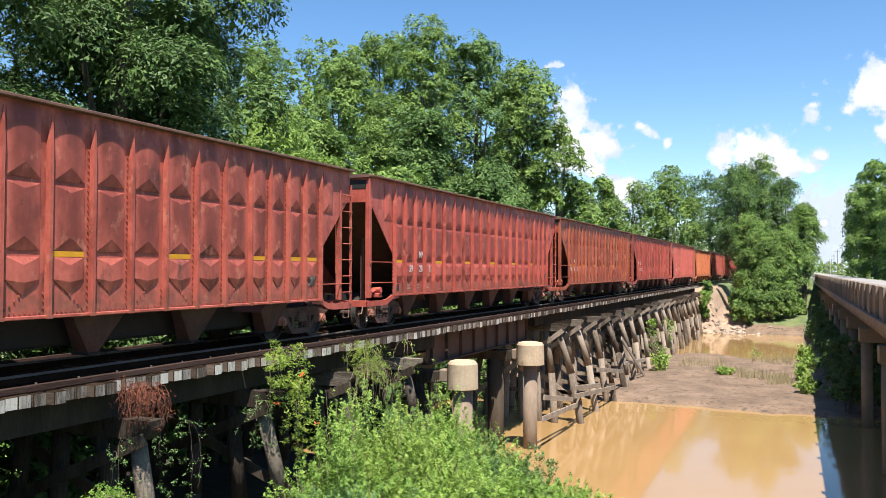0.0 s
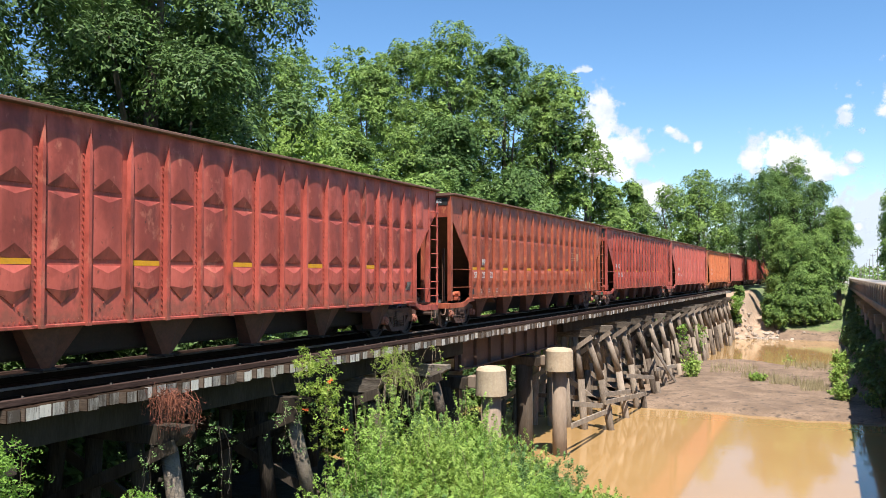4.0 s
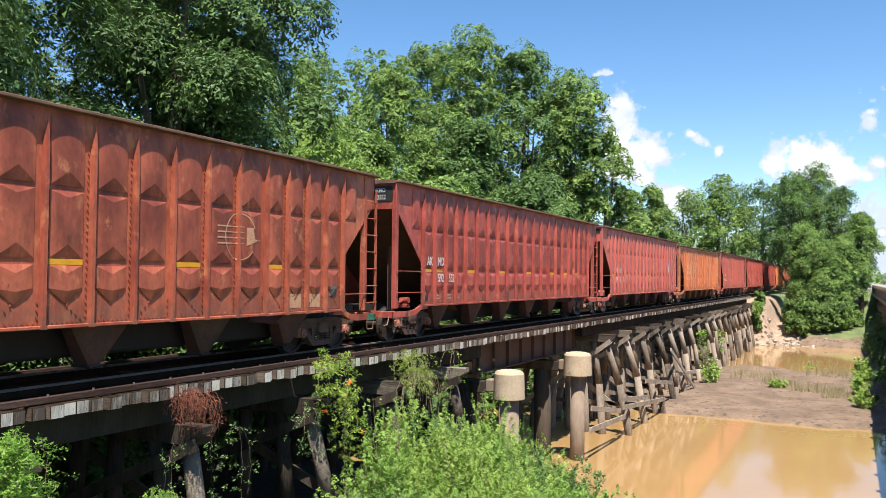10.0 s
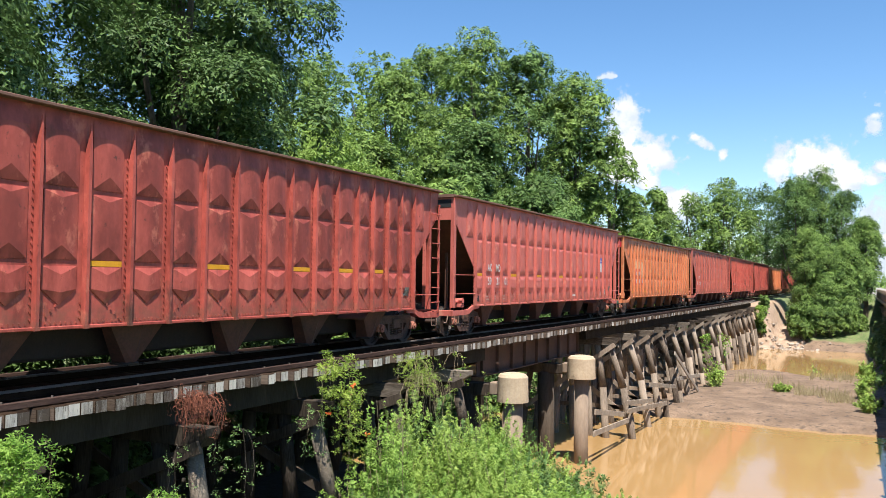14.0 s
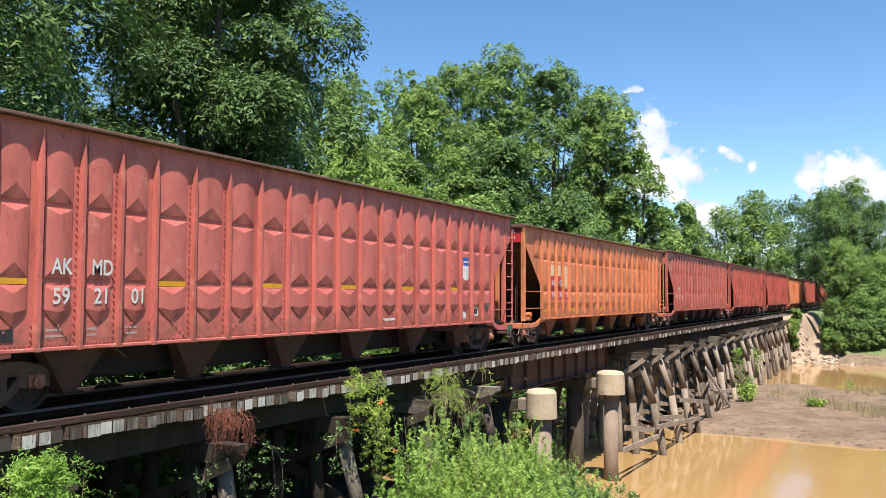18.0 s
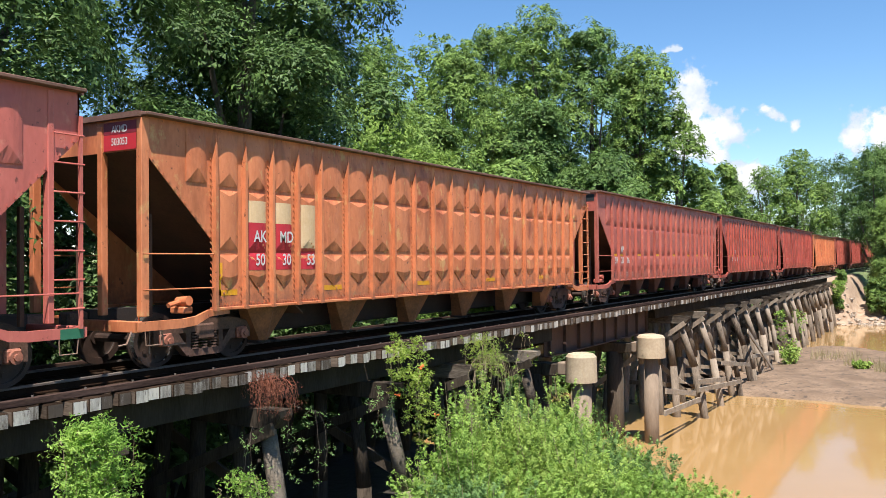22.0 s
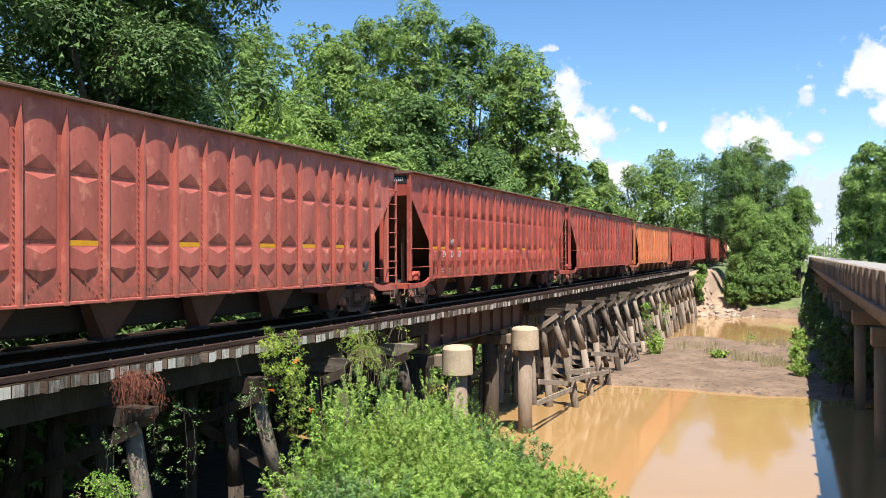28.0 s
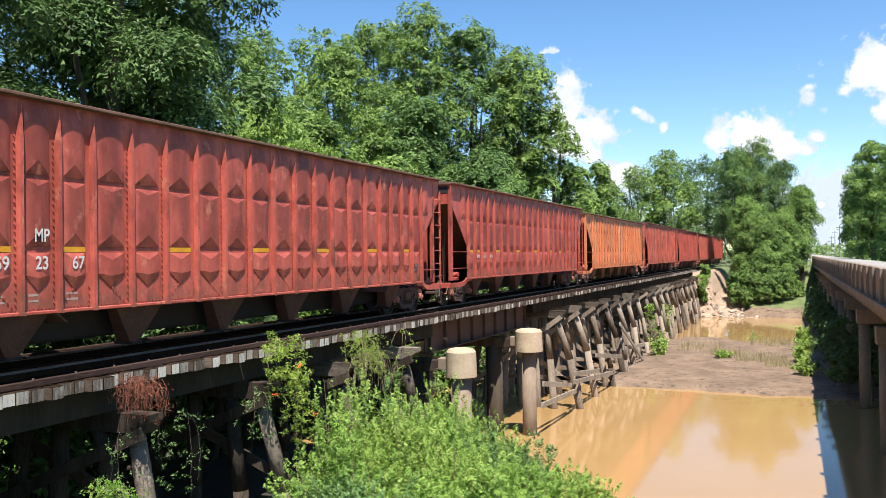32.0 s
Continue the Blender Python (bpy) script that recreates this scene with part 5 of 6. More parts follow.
def vine(x, y, top, length, width, seed, strands, per, leaf, mat, label, flowers=0, name="vine", stems=None, reach=0.35, every=3):
    """A mass of strands that hang from the top of a bent."""
    rng = np.random.default_rng(seed)
    t = thing(name, pose(x, y, top), label, "vine", "vines on the trestle")
    wood, pts = Build(), []
    for i in range(strands):
        a = np.array([rng.normal() * 0.16, rng.normal() * width * 0.5, rng.uniform(-0.15, 0.12)])
        out = np.array([rng.normal() * 0.2 + reach * 0.5, rng.normal() * reach, 0])
        fall = length * rng.uniform(0.35, 1.0)
        line = [a, a + out * 0.6 + np.array([0, 0, 0.12]), a + out - np.array([0, 0, fall * 0.5]), a + out * 0.8 - np.array([0, 0, fall])]
        if i % every == 0:
            bend = np.array(line)
            for _ in range(2):
                bend = np.concatenate([bend[:1]] + [np.stack([p * 0.75 + q * 0.25, p * 0.25 + q * 0.75]) for p, q in zip(bend, bend[1:])] + [bend[-1:]])
            bend = bend + rng.normal(size=bend.shape) * 0.012
            wood.path([Vector(q) for q in bend], np.linspace(0.005, 0.002, len(bend)), 3)
        ln = np.array(line)
        for q in range(max(1, per // 16)):
            k = rng.random() ** 0.8 * 2.999
            seg = int(k)
            c = ln[seg] + (ln[seg + 1] - ln[seg]) * (k - seg) + rng.normal(size=3) * 0.05
            tipward = np.array([rng.normal() * 0.12 + 0.05, rng.normal() * 0.14, rng.uniform(-0.12, 0.04)])
            pts.append(c + tipward * rng.random((min(16, per), 1)) + rng.normal(size=(min(16, per), 3)) * 0.024)
    tagged(part("strand_tangle", wood, stems or M["dry stem"], t), kind="stuff")
    tagged(part("leaf_mass", leaf_mesh("leaf_mass", np.concatenate(pts), leaf, mat, rng, 0.4, 0.42), mat, t), kind="stuff")
    for i in range(flowers):
        c = pts[rng.integers(len(pts))][0] + np.array([0.1, 0, 0])
        f = Build()
        for j in range(5):
            d = Vector((rng.normal() * 0.05, rng.normal() * 0.07, rng.normal() * 0.05))
            f.tube(Vector(c), Vector(c) + d * 0.6 + Vector((0.03, 0, -0.01)), 0.006, 0.02, 6)
        part("flower", f, M["flower"], t, "orange trumpet flower")
    return t


vine(TRACK + 2.25, 15.1, 5.45, 0.95, 0.42, 301, 19, 112, 0.033, M["leaf vine"], "flowering yellow-green trumpet vine hanging over the trestle", 2, reach=0.32)
vine(TRACK + 2.4, 15.45, 4.75, 1.9, 0.26, 310, 19, 96, 0.033, M["leaf vine"], "yellow-green trumpet vine trailing down a trestle pile", 2, reach=0.22)
vine(TRACK + 2.25, 14.35, 4.5, 1.2, 0.2, 302, 9, 48, 0.024, M["leaf spray"], "green climbing vine on a trestle pile", reach=0.2)
vine(TRACK + 2.25, 18.7, 5.25, 0.8, 0.28, 303, 34, 80, 0.022, M["leaf vine"], "yellow-green vine with dry pale stems on a trestle cap", reach=0.3, every=2)
vine(TRACK + 2.35, 18.95, 4.8, 1.0, 0.3, 311, 60, 16, 0.030, M["leaf vine"], "mop of dry pale vine stems on a trestle cap", reach=0.55, every=1)
vine(TRACK + 2.2, 11.05, 5.2, 0.50, 0.24, 304, 120, 12, 0.012, M["dead vine"], "dead rust-red vine tangled on the trestle cap", stems=M["dead vine"], reach=0.12, every=1)
vine(TRACK + 2.3, 11.85, 4.6, 1.9, 0.12, 305, 8, 64, 0.022, M["leaf spray"], "green ivy climbing a trestle pile", stems=M["bark"], reach=0.1)
vine(TRACK + 2.2, 10.75, 4.3, 1.6, 0.15, 306, 6, 48, 0.022, M["leaf spray"], "green ivy climbing a trestle pile", stems=M["bark"], reach=0.12)
vine(TRACK + 2.75, 7.0, 5.05, 1.7, 0.22, 307, 74, 208, 0.029, M["leaf climber"], "bright green vine bushing out beside the trestle", reach=0.14)
vine(TRACK + 2.65, 9.95, 3.75, 1.5, 0.3, 308, 26, 112, 0.028, M["leaf climber"], "bright green vine growing low beside the trestle", reach=0.22)
vine(TRACK + 2.4, 63.5, 3.4, 2.6, 0.4, 312, 26, 64, 0.06, M["leaf bush"], "green creeper climbing a trestle pile", reach=0.3)
vine(TRACK + 2.4, 72.0, 3.0, 2.2, 0.4, 313, 20, 64, 0.06, M["leaf bush"], "green creeper climbing a trestle pile", reach=0.3)
vine(TRACK + 2.4, 101.5, 4.6, 2.0, 1.0, 314, 60, 96, 0.07, M["leaf bush"], "green creeper over the end of the trestle", reach=0.6)
vine(TRACK + 2.25, 21.9, 5.05, 0.7, 0.4, 309, 10, 10, 0.035, M["leaf vine"], "small vine sprig on a broken trestle cap", reach=0.3)


# ---------------------------------------------------------------- hopper cars
SILL, HALF = 0.97, 1.60
END = 9.74
NARROW, WIDE = 0.725, 0.886       # four narrow bays at each end, twelve wide ones between
BAYS = [NARROW] * 4 + [WIDE] * 12 + [NARROW] * 4
FIRST = sum(BAYS) / 2
POSTS = [sum(BAYS[:k]) - FIRST for k in range(21)]


LIP, CREST = 0.018, 0.054
ACROSS = ((-1, LIP), (-0.68, 0.74 * CREST), (-0.32, 0.95 * CREST), (0, CREST), (0.32, 0.95 * CREST), (0.68, 0.74 * CREST), (1, LIP))


def pressed(b, y0, y1, z0, z1, apex0, apex1, point=0.0, head=False):
    """A pressed-out field: an upright lip all round, then a skin rounded across, hipped at its foot and top.
    point: how far the foot comes down to a point; head: the top fades into the sheet instead of hipping."""
    c, hw = (y0 + y1) / 2, (y1 - y0) / 2
    ys = [c + hw * u for u, _ in ACROSS]
    foot = [z0 + point * abs(u) for u, _ in ACROSS]
    low = [f + (apex0 - z0 - point * 0.2) * (1 - abs(u)) * 1.0 for f, (u, _) in zip(foot, ACROSS)]
    if head:
        high, top, tops = [z1 - 0.28] * 7, [z1] * 7, [0.0] * 7
    else:
        high, top, tops = [z1 - (z1 - apex1) * (1 - abs(u)) for u, _ in ACROSS], [z1] * 7, [LIP] * 7
    # skin in three pieces, each on vertices of its own, so that it shades smoothly within itself
    rows = [[(LIP, y, z) for y, z in zip(ys, foot)], [(x, y, z) for (_, x), y, z in zip(ACROSS, ys, low)],
            [(x, y, z) for (_, x), y, z in zip(ACROSS, ys, high)], [(x, y, z) for x, y, z in zip(tops, ys, top)]]
    for r in range(3):
        b.add(rows[r] + rows[r + 1], [(i, i + 1, 8 + i, 7 + i) for i in range(6)])
    rim = [(y, z) for y, z in zip(ys, foot)] + [(y1, z1 - (0.28 if head else 0)), (y0, z1 - (0.28 if head else 0))]
    k = len(rim)
    v = [(0, y, z) for y, z in rim] + [(LIP, y, z) for y, z in rim]
    b.add(v, [(i, (i + 1) % k, k + (i + 1) % k, k + i) for i in range(k) if not (head and i == 7)])


P0 = 0.105                 # pressed fields within a bay


def field_end(w):
    return w - 0.155


def panel_mesh(w, top, slant=0):
    """Side sheet of one bay with its three pressed-out fields and rows of bolts, at x = 0 outwards."""
    b = Build()
    h, P1 = top - SILL, field_end(w)
    b.box(-0.02, 0, 0, w, 0, h)
    pressed(b, P0, P1, 2.15, top - SILL - 0.04, 2.38, 0, head=True)
    pressed(b, P0, P1, 1.03, 2.07, 1.25, 1.97)
    c = (P0 + P1) / 2
    pressed(b, P0, P1, 0.34, 0.93, 0.58, 0.80, point=0.24)
    for k in range(8):
        b.box(0, 0.018, 0.10 + k * 0.09 * w / 0.87, 0.125 + k * 0.09 * w / 0.87, 0.05, 0.085)
    for k in range(8 if slant else 0):
        y = w * (0.12 + 0.095 * k)
        z = 0.10 + (0.07 * k if slant > 0 else 0.49 - 0.07 * k)
        if not P0 < y < P1 or z < 0.33 or abs(y - c) / (P1 - P0) > (z - 0.30) * 1.9:
            b.box(0, 0.02, y, y + 0.022, z, z + 0.04)
    me = b.mesh("side_panel", M["oxide"])
    for f in me.polygons:
        f.use_smooth = 0.7 < f.normal.x < 0.99999
    return me


def post_mesh(top, bolts=24):
    b = Build()
    d, hw, h = 0.095, 0.038, top - SILL
    z1, z2 = top - SILL - 0.62, top - SILL - 0.13
    b.add([(0, -hw, 0), (d, -hw * 0.8, 0), (d, hw * 0.8, 0), (0, hw, 0), (0, -hw, z1), (d, -hw * 0.8, z1), (d, hw * 0.8, z1), (0, hw, z1), (0.086, -0.008, z2), (0.086, 0.008, z2)],
          [(0, 1, 5, 4), (1, 2, 6, 5), (2, 3, 7, 6), (3, 2, 1, 0), (4, 5, 8), (5, 6, 9, 8), (6, 7, 9), (7, 4, 8, 9)])
    b.box(-0.01, d + 0.015, -hw * 1.15, hw * 1.15, -0.035, 0.02)
    for k in range(bolts):
        z, o = 0.10 + k * 0.112, -hw - 0.046
        b.add([(0, o, z + 0.03), (0.012, o, z + 0.03), (0.012, o + 0.030, z), (0, o + 0.030, z), (0, o, z + 0.06), (0.012, o, z + 0.06), (0.012, o + 0.030, z + 0.045), (0, o + 0.030, z + 0.045)],
              [(0, 1, 5, 4), (1, 2, 6, 5), (2, 3, 7, 6), (4, 5, 6, 7), (3, 2, 1, 0)])
    return b.mesh("side_post", M["oxide"])


def hopper_car(paint_name, top, chute_name="chute"):
    car = thing("hopper_car", pose(0, 0, 0), "faded red open-top railway hopper car", "hopper car", "hopper cars")
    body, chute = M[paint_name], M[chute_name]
    pm, sm = {(w, q): panel_mesh(w, top, q) for w in (NARROW, WIDE) for q in (-1, 0, 1)}, (post_mesh(top), post_mesh(top, 3), post_mesh(top))
    for side in (1, -1):
        for k in range(20):
            o = part("side_panel", pm[BAYS[k], (0, 1, -1)[(k + 1) % 3]], None, car)
            o.matrix_local = pose(HALF - 0.16, POSTS[k], SILL) if side > 0 else pose(-HALF + 0.16, -POSTS[k], SILL, 0, 0, 180)
        for k in range(21):
            o = part("side_post", sm[k % 3], None, car)
            o.matrix_local = pose(HALF - 0.158, POSTS[k], SILL) if side > 0 else pose(-HALF + 0.158, POSTS[k], SILL, 0, 0, 180)
    X = HALF - 0.16
    for end in (1, -1):
        m = pose(0, 0, 0) if end > 0 else pose(0, 0, 0, 0, 0, 180)
        for s in (1, -1):
            # end bay: sheet cut away below along the slope of the end floor
            q = Build()
            x0, x1 = (X - 0.02, X) if s > 0 else (-X, -X + 0.02)
            q.prism([(FIRST, 2.12), (END, 3.6), (END, top), (FIRST, top)], x0, x1)
            for k in range(13):
                y, z = FIRST + 0.06 + k * 0.112, 2.21 + k * 0.111
                q.box(s * X - 0.012, s * X + 0.022, y, y + 0.03, z, z + 0.035)
            if s * end > 0:
                f = Build()
                pressed(f, FIRST + 0.17, FIRST + 0.62, SILL + 2.17, top - 0.04, SILL + 2.42, 0, head=True)
                q.add([(x + X, y if end > 0 else 2 * FIRST + 0.79 - y, z) for x, y, z in f.v], f.f if end > 0 else [g[::-1] for g in f.f])
                if end < 0:
                    q.v = [Vector((-v.x, v.y, v.z)) if i >= len(q.v) - len(f.v) else v for i, v in enumerate(q.v)]
            part("end_bay_sheet", Build().add(q.v, q.f, m), body, car)
            xc = s * (X - 0.05)
            ya, yb = (END - 0.14, END + 0.012) if end < 0 else (END - 0.52, END - 0.42)
            part("corner_post", Build().box(xc - 0.06, xc + 0.07, ya, yb, SILL - 0.05, top - 0.03, m, 0.01), body, car)
            rails = Build()
            for z in ((1.34, 1.92) if end < 0 else (1.34,)):
                rails.tube((s * (X + 0.04), FIRST, z), (s * (X + 0.04), END, z), 0.012, sides=6, m=m)
            part("handrail", rails, body, car)
        part("end_plate", Build().box(-X, X, END - 0.03, END, 3.58, top, m), body, car)
        for x in (-0.95, 0.88):
            part("end_brace", Build().box(x, x + 0.07, END - 0.62, END - 0.55, SILL - 0.1, 2.6, m), M["inside"], car)
        part("end_post", Build().box(-0.5, -0.38, END - 0.1, END + 0.02, SILL - 0.05, top - 0.1, m, 0.01), body, car)
        part("end_floor", Build().prism([(END - 0.03, 3.58), (END - 0.03, 3.62), (FIRST - 2.4, 0.79), (FIRST - 2.4, 0.75)], -X + 0.02, X - 0.02, m), M["inside"], car)
        for s in (1, -1):
            # side strip of the open end platform: it dips from the sill and runs level
            a, b = (X - 0.03, X + 0.03) if s > 0 else (-X - 0.03, -X + 0.03)
            q = Build()
            line = [(FIRST - 0.35, SILL - 0.10, SILL + 0.02), (FIRST + 0.12, SILL - 0.13, SILL - 0.01), (FIRST + 0.4, SILL - 0.25, SILL - 0.10), (FIRST + 0.7, SILL - 0.28, SILL - 0.13), (END + 0.1, SILL - 0.28, SILL - 0.13)]
            for (ya, la, ha), (yb, lb, hb) in zip(line, line[1:]):
                q.prism([(ya, la), (yb, lb), (yb, hb), (ya, ha)], a, b, m)
            part("end_platform", q, body, car)
        part("end_sill", Build().box(-X, X, END - 0.02, END + 0.10, SILL - 0.30, SILL - 0.12, m, 0.01), body, car)
        part("tread_grating", Build().box(X - 0.45, X - 0.04, END - 0.25, END - 0.03, SILL - 0.2, SILL - 0.16, m).box(-X + 0.04, -X + 0.45, END - 0.25, END - 0.03, SILL - 0.2, SILL - 0.16, m), M["underframe"], car)
        for s in (1, -1):
            xs = s * (X + 0.02)
            part("stirrup", Build().path([m @ Vector(q) for q in ((xs, END - 0.03, SILL - 0.2), (xs, END - 0.06, 0.46), (xs, END - 0.34, 0.46), (xs, END - 0.36, SILL - 0.2))], [0.009] * 4, 5), M["dusty rig"], car)
        cp = Build().box(-0.14, 0.14, END, 10.12, 0.72, 0.98, m, 0.03)
        part("coupler", cp, M["truck"], car)
        if end > 0:
            for s in (-1, 1):
                lad = Build()
                for y in (END - 0.02,):
                    lad.box(s * (X + 0.05) - 0.025, s * (X + 0.05) + 0.025, y - 0.025, y + 0.025, SILL - 0.15, top - 0.35, m)
                ladder = part("ladder", lad, body, car)
                for k in range(7):
                    part("rung", Build().tube((s * (X + 0.07), END - 0.47, 1.12 + k * 0.42), (s * (X + 0.07), END + 0.03, 1.12 + k * 0.42), 0.014, sides=6, m=m), body, ladder)
        else:
            # brake gear on the leading platform
            gear = Build().tube((-1.22, FIRST + 0.35, 1.12), (-0.95, FIRST + 0.35, 1.10), 0.085, sides=14, m=m).tube((-1.05, FIRST + 0.42, 1.10), (-1.05, FIRST + 0.66, 1.05), 0.045, sides=8, m=m)
            gear.box(-1.22, -0.86, FIRST + 0.26, FIRST + 0.46, 0.9, 1.02, m, 0.02)
            part("brake_cylinder", gear, body, car)
            part("brake_lever", Build().path([m @ Vector((-1.3, END - 0.05, 0.78)), m @ Vector((-1.34, END - 0.02, 1.0)), m @ Vector((-1.36, END - 0.12, 1.16))], [0.016, 0.016, 0.012], 6), body, car)
            for q in (((-1.3, END + 0.06, 0.75), (-1.32, END + 0.2, 0.5), (-1.28, END + 0.32, 0.48)), ((-1.2, END - 0.35, 0.72), (-1.25, END - 0.3, 0.3)), ((-1.36, END - 0.45, 0.74), (-1.36, END - 0.5, 0.42), (-1.36, END - 0.95, 0.42))):
                part("brake_rod", Build().path([m @ Vector(p) for p in q], [0.014] * len(q), 5), M["dusty rig"], car)
        part("air_hose", Build().path([m @ Vector(q) for q in ((0.3, END + 0.1, 0.8), (0.32, END + 0.25, 0.55), (0.3, END + 0.42, 0.45))], [0.025] * 3, 6), M["underframe"], car)
    part("side_sill", Build().box(X - 0.1, X + 0.06, -FIRST, FIRST, SILL - 0.035, SILL + 0.02, bevel=0.01), body, car)
    part("side_sill", Build().box(-X - 0.06, -X + 0.1, -FIRST, FIRST, SILL - 0.035, SILL + 0.02, bevel=0.01), body, car)
    chord = Build()
    for s in (1, -1):
        chord.box(s * (X + 0.062) - 0.10, s * (X + 0.062) + 0.10, -END - 0.02, END + 0.02, top - 0.005, top + 0.05, bevel=0.01)
    for s in (1, -1):
        chord.box(-X, X, s * END - 0.08, s * END + 0.08, top - 0.02, top + 0.07)
    part("top_chord", chord, M["top chord"], car, "rusted top chord")
    # box added as the dark space between the chutes
    part("hopper_floor", Build().box(-0.62, 0.62, -7.0, 7.0, 0.38, 1.02, bevel=0.05), M["underframe"], car)
    part("centre_sill", Build().box(-0.18, 0.18, -END, END, 0.72, 1.0), M["underframe"], car)
    for k in range(6):
        y = (k - 2.5) * 2.64
        for s in (1, -1):
            h = Build()
            a, b, c = s * (X - 0.42), s * (X - 0.06), s * (X - 0.20)
            t0, t1 = s * 0.78, s * 1.10
            # a ridge runs down the middle of the outer face
            v = [(a, y - 0.62, SILL), (c, y - 0.62, SILL), (b, y, SILL), (c, y + 0.62, SILL), (a, y + 0.62, SILL),
                 (t0, y - 0.13, 0.28), (t1, y - 0.12, 0.28), (t1 + s * 0.05, y, 0.28), (t1, y + 0.12, 0.28), (t0, y + 0.13, 0.28)]
            f = [(0, 1, 2, 3, 4), (9, 8, 7, 6, 5)] + [(i, 5 + i, 5 + (i + 1) % 5, (i + 1) % 5) for i in range(5)]
            h.add(v, f if s > 0 else [g[::-1] for g in f])
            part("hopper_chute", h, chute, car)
            gate = Build().box(min(t0, t1) - 0.03, max(t0, t1) + 0.03, y - 0.16, y + 0.16, 0.23, 0.28, bevel=0.01)
            gate.tube((t1 + s * 0.03, y - 0.17, 0.25), (t1 + s * 0.12, y - 0.17, 0.25), 0.022, sides=6).tube((t1 + s * 0.03, y + 0.17, 0.25), (t1 + s * 0.12, y + 0.17, 0.25), 0.022, sides=6)
            part("chute_gate", gate, M["underframe"], car, "dark chute gate with two pins")
    # bogies with wheelsets
    for y in (-8.05, 8.05):
        bogie = part("bogie", Build().box(-1.1, 1.1, -0.2, 0.2, 0.42, 0.7, bevel=0.03), M["truck"], car)
        bogie.location = (0, y, 0)
        for s in (1, -1):
            f = Build()
            i0, i1 = s * 0.98 - 0.07, s * 0.98 + 0.07
            f.prism([(-1.14, 0.60), (-0.62, 0.56), (0.62, 0.56), (1.14, 0.60), (1.10, 0.68), (0.66, 0.78), (-0.66, 0.78), (-1.10, 0.68)], i0, i1)
            f.prism([(-0.36, 0.14), (0.36, 0.14), (0.42, 0.26), (-0.42, 0.26)], i0, i1)
            for q in (1, -1):
                arm = [(0.30, 0.18), (0.42, 0.16), (0.80, 0.56), (0.62, 0.58)]
                f.prism([(y_, z_) for y_, z_ in arm] if q > 0 else [(-y_, z_) for y_, z_ in arm[::-1]], i0, i1)
                f.box(i0, i1, q * 0.38 - 0.05, q * 0.38 + 0.05, 0.24, 0.58)
                for e in (0.70, 1.08):
                    f.box(i0, i1, q * e - 0.05, q * e + 0.05, 0.38, 0.62)
            part("side_frame", f, M["truck"], bogie)
            for a in (-0.89, 0.89):
                part("axle_box", Build().box(s * 0.98 - 0.11, s * 0.98 + 0.13, a - 0.13, a + 0.13, 0.37, 0.58, bevel=0.03).tube((s * 1.08, a, 0.46), (s * 1.16, a, 0.46), 0.10, sides=12).tube((s * 1.16, a, 0.46), (s * 1.19, a, 0.46), 0.05, sides=8), M["bearing"], bogie, "rust-red axle box with round bearing cap")
            spring = Build()
            for a in (-0.22, 0.0, 0.22):
                for k in range(6):
                    spring.tube((s * 1.0, a, 0.265 + k * 0.05), (s * 1.0, a, 0.29 + k * 0.05), 0.085, sides=10)
            tagged(part("spring_nest", spring, M["truck"], bogie), kind="stuff")
        for a in (-0.89, 0.89):
            w = Build().tube((-1.0, 0, 0), (1.0, 0, 0), 0.075, sides=10)
            for s in (1, -1):
                lo, hi = sorted((s * 0.735, s * 0.765))
                w.tube((lo, 0, 0), (hi, 0, 0), 0.40, sides=32)                                   # plate
                lo, hi = sorted((s * 0.67, s * 0.70))
                w.ring(lo, hi, 0.37, 0.485)                                                     # flange
                w.tube((s * 0.70, 0, 0), (s * 0.86, 0, 0), 0.13, 0.11, sides=16)                  # hub
                for q in range(6):
                    c = Vector((s * 0.77, 0.27 * math.cos(q * math.pi / 3), 0.27 * math.sin(q * math.pi / 3)))
                    w.box(c.x - 0.012, c.x + 0.012, c.y - 0.035, c.y + 0.035, c.z - 0.035, c.z + 0.035)
            n0 = len(w.f)
            for s in (1, -1):
                lo, hi = sorted((s * 0.70, s * 0.825))
                w.ring(lo, hi, 0.385, 0.457)                                                    # rim with its tread
            me = w.mesh("wheelset", [M["wheel"], M["tread"]])
            for f in me.polygons[n0:]:
                f.material_index = 1 if abs(f.normal.x) < 0.5 else 0
            ws = part("wheelset", me, None, bogie)
            ws.location = (0, a, 0.457)
    return car


CARS = ["oxide", "sooty oxide", "rust orange", "dark oxide", "fresh oxide", "orange", "plain oxide", "sooty oxide", "dark oxide", "orange", "oxide", "dark oxide", "oxide", "dark oxide"]
LOOKS = ["faded oxide-red open-top hopper car with yellow tape", "sooty oxide-red hopper car with worn white lettering", "rusted orange-brown hopper car with a faded cream emblem",
         "dark oxide-red hopper car with clear white lettering", "fresh oxide-red hopper car with blue and white shield decal", "sun-faded orange hopper car with red and cream patches",
         "oxide-red hopper car with white lettering", "sooty oxide-red hopper car with a dented streaked side", "dark oxide-red hopper car, plain and weathered", "sun-faded orange hopper car, lower than its neighbours",
         "faded oxide-red hopper car, plain and weathered", "dark oxide-red hopper car, plain and weathered", "faded oxide-red hopper car, plain and weathered", "dark oxide-red hopper car, plain and weathered"]
FIRST_GAP = 20.1


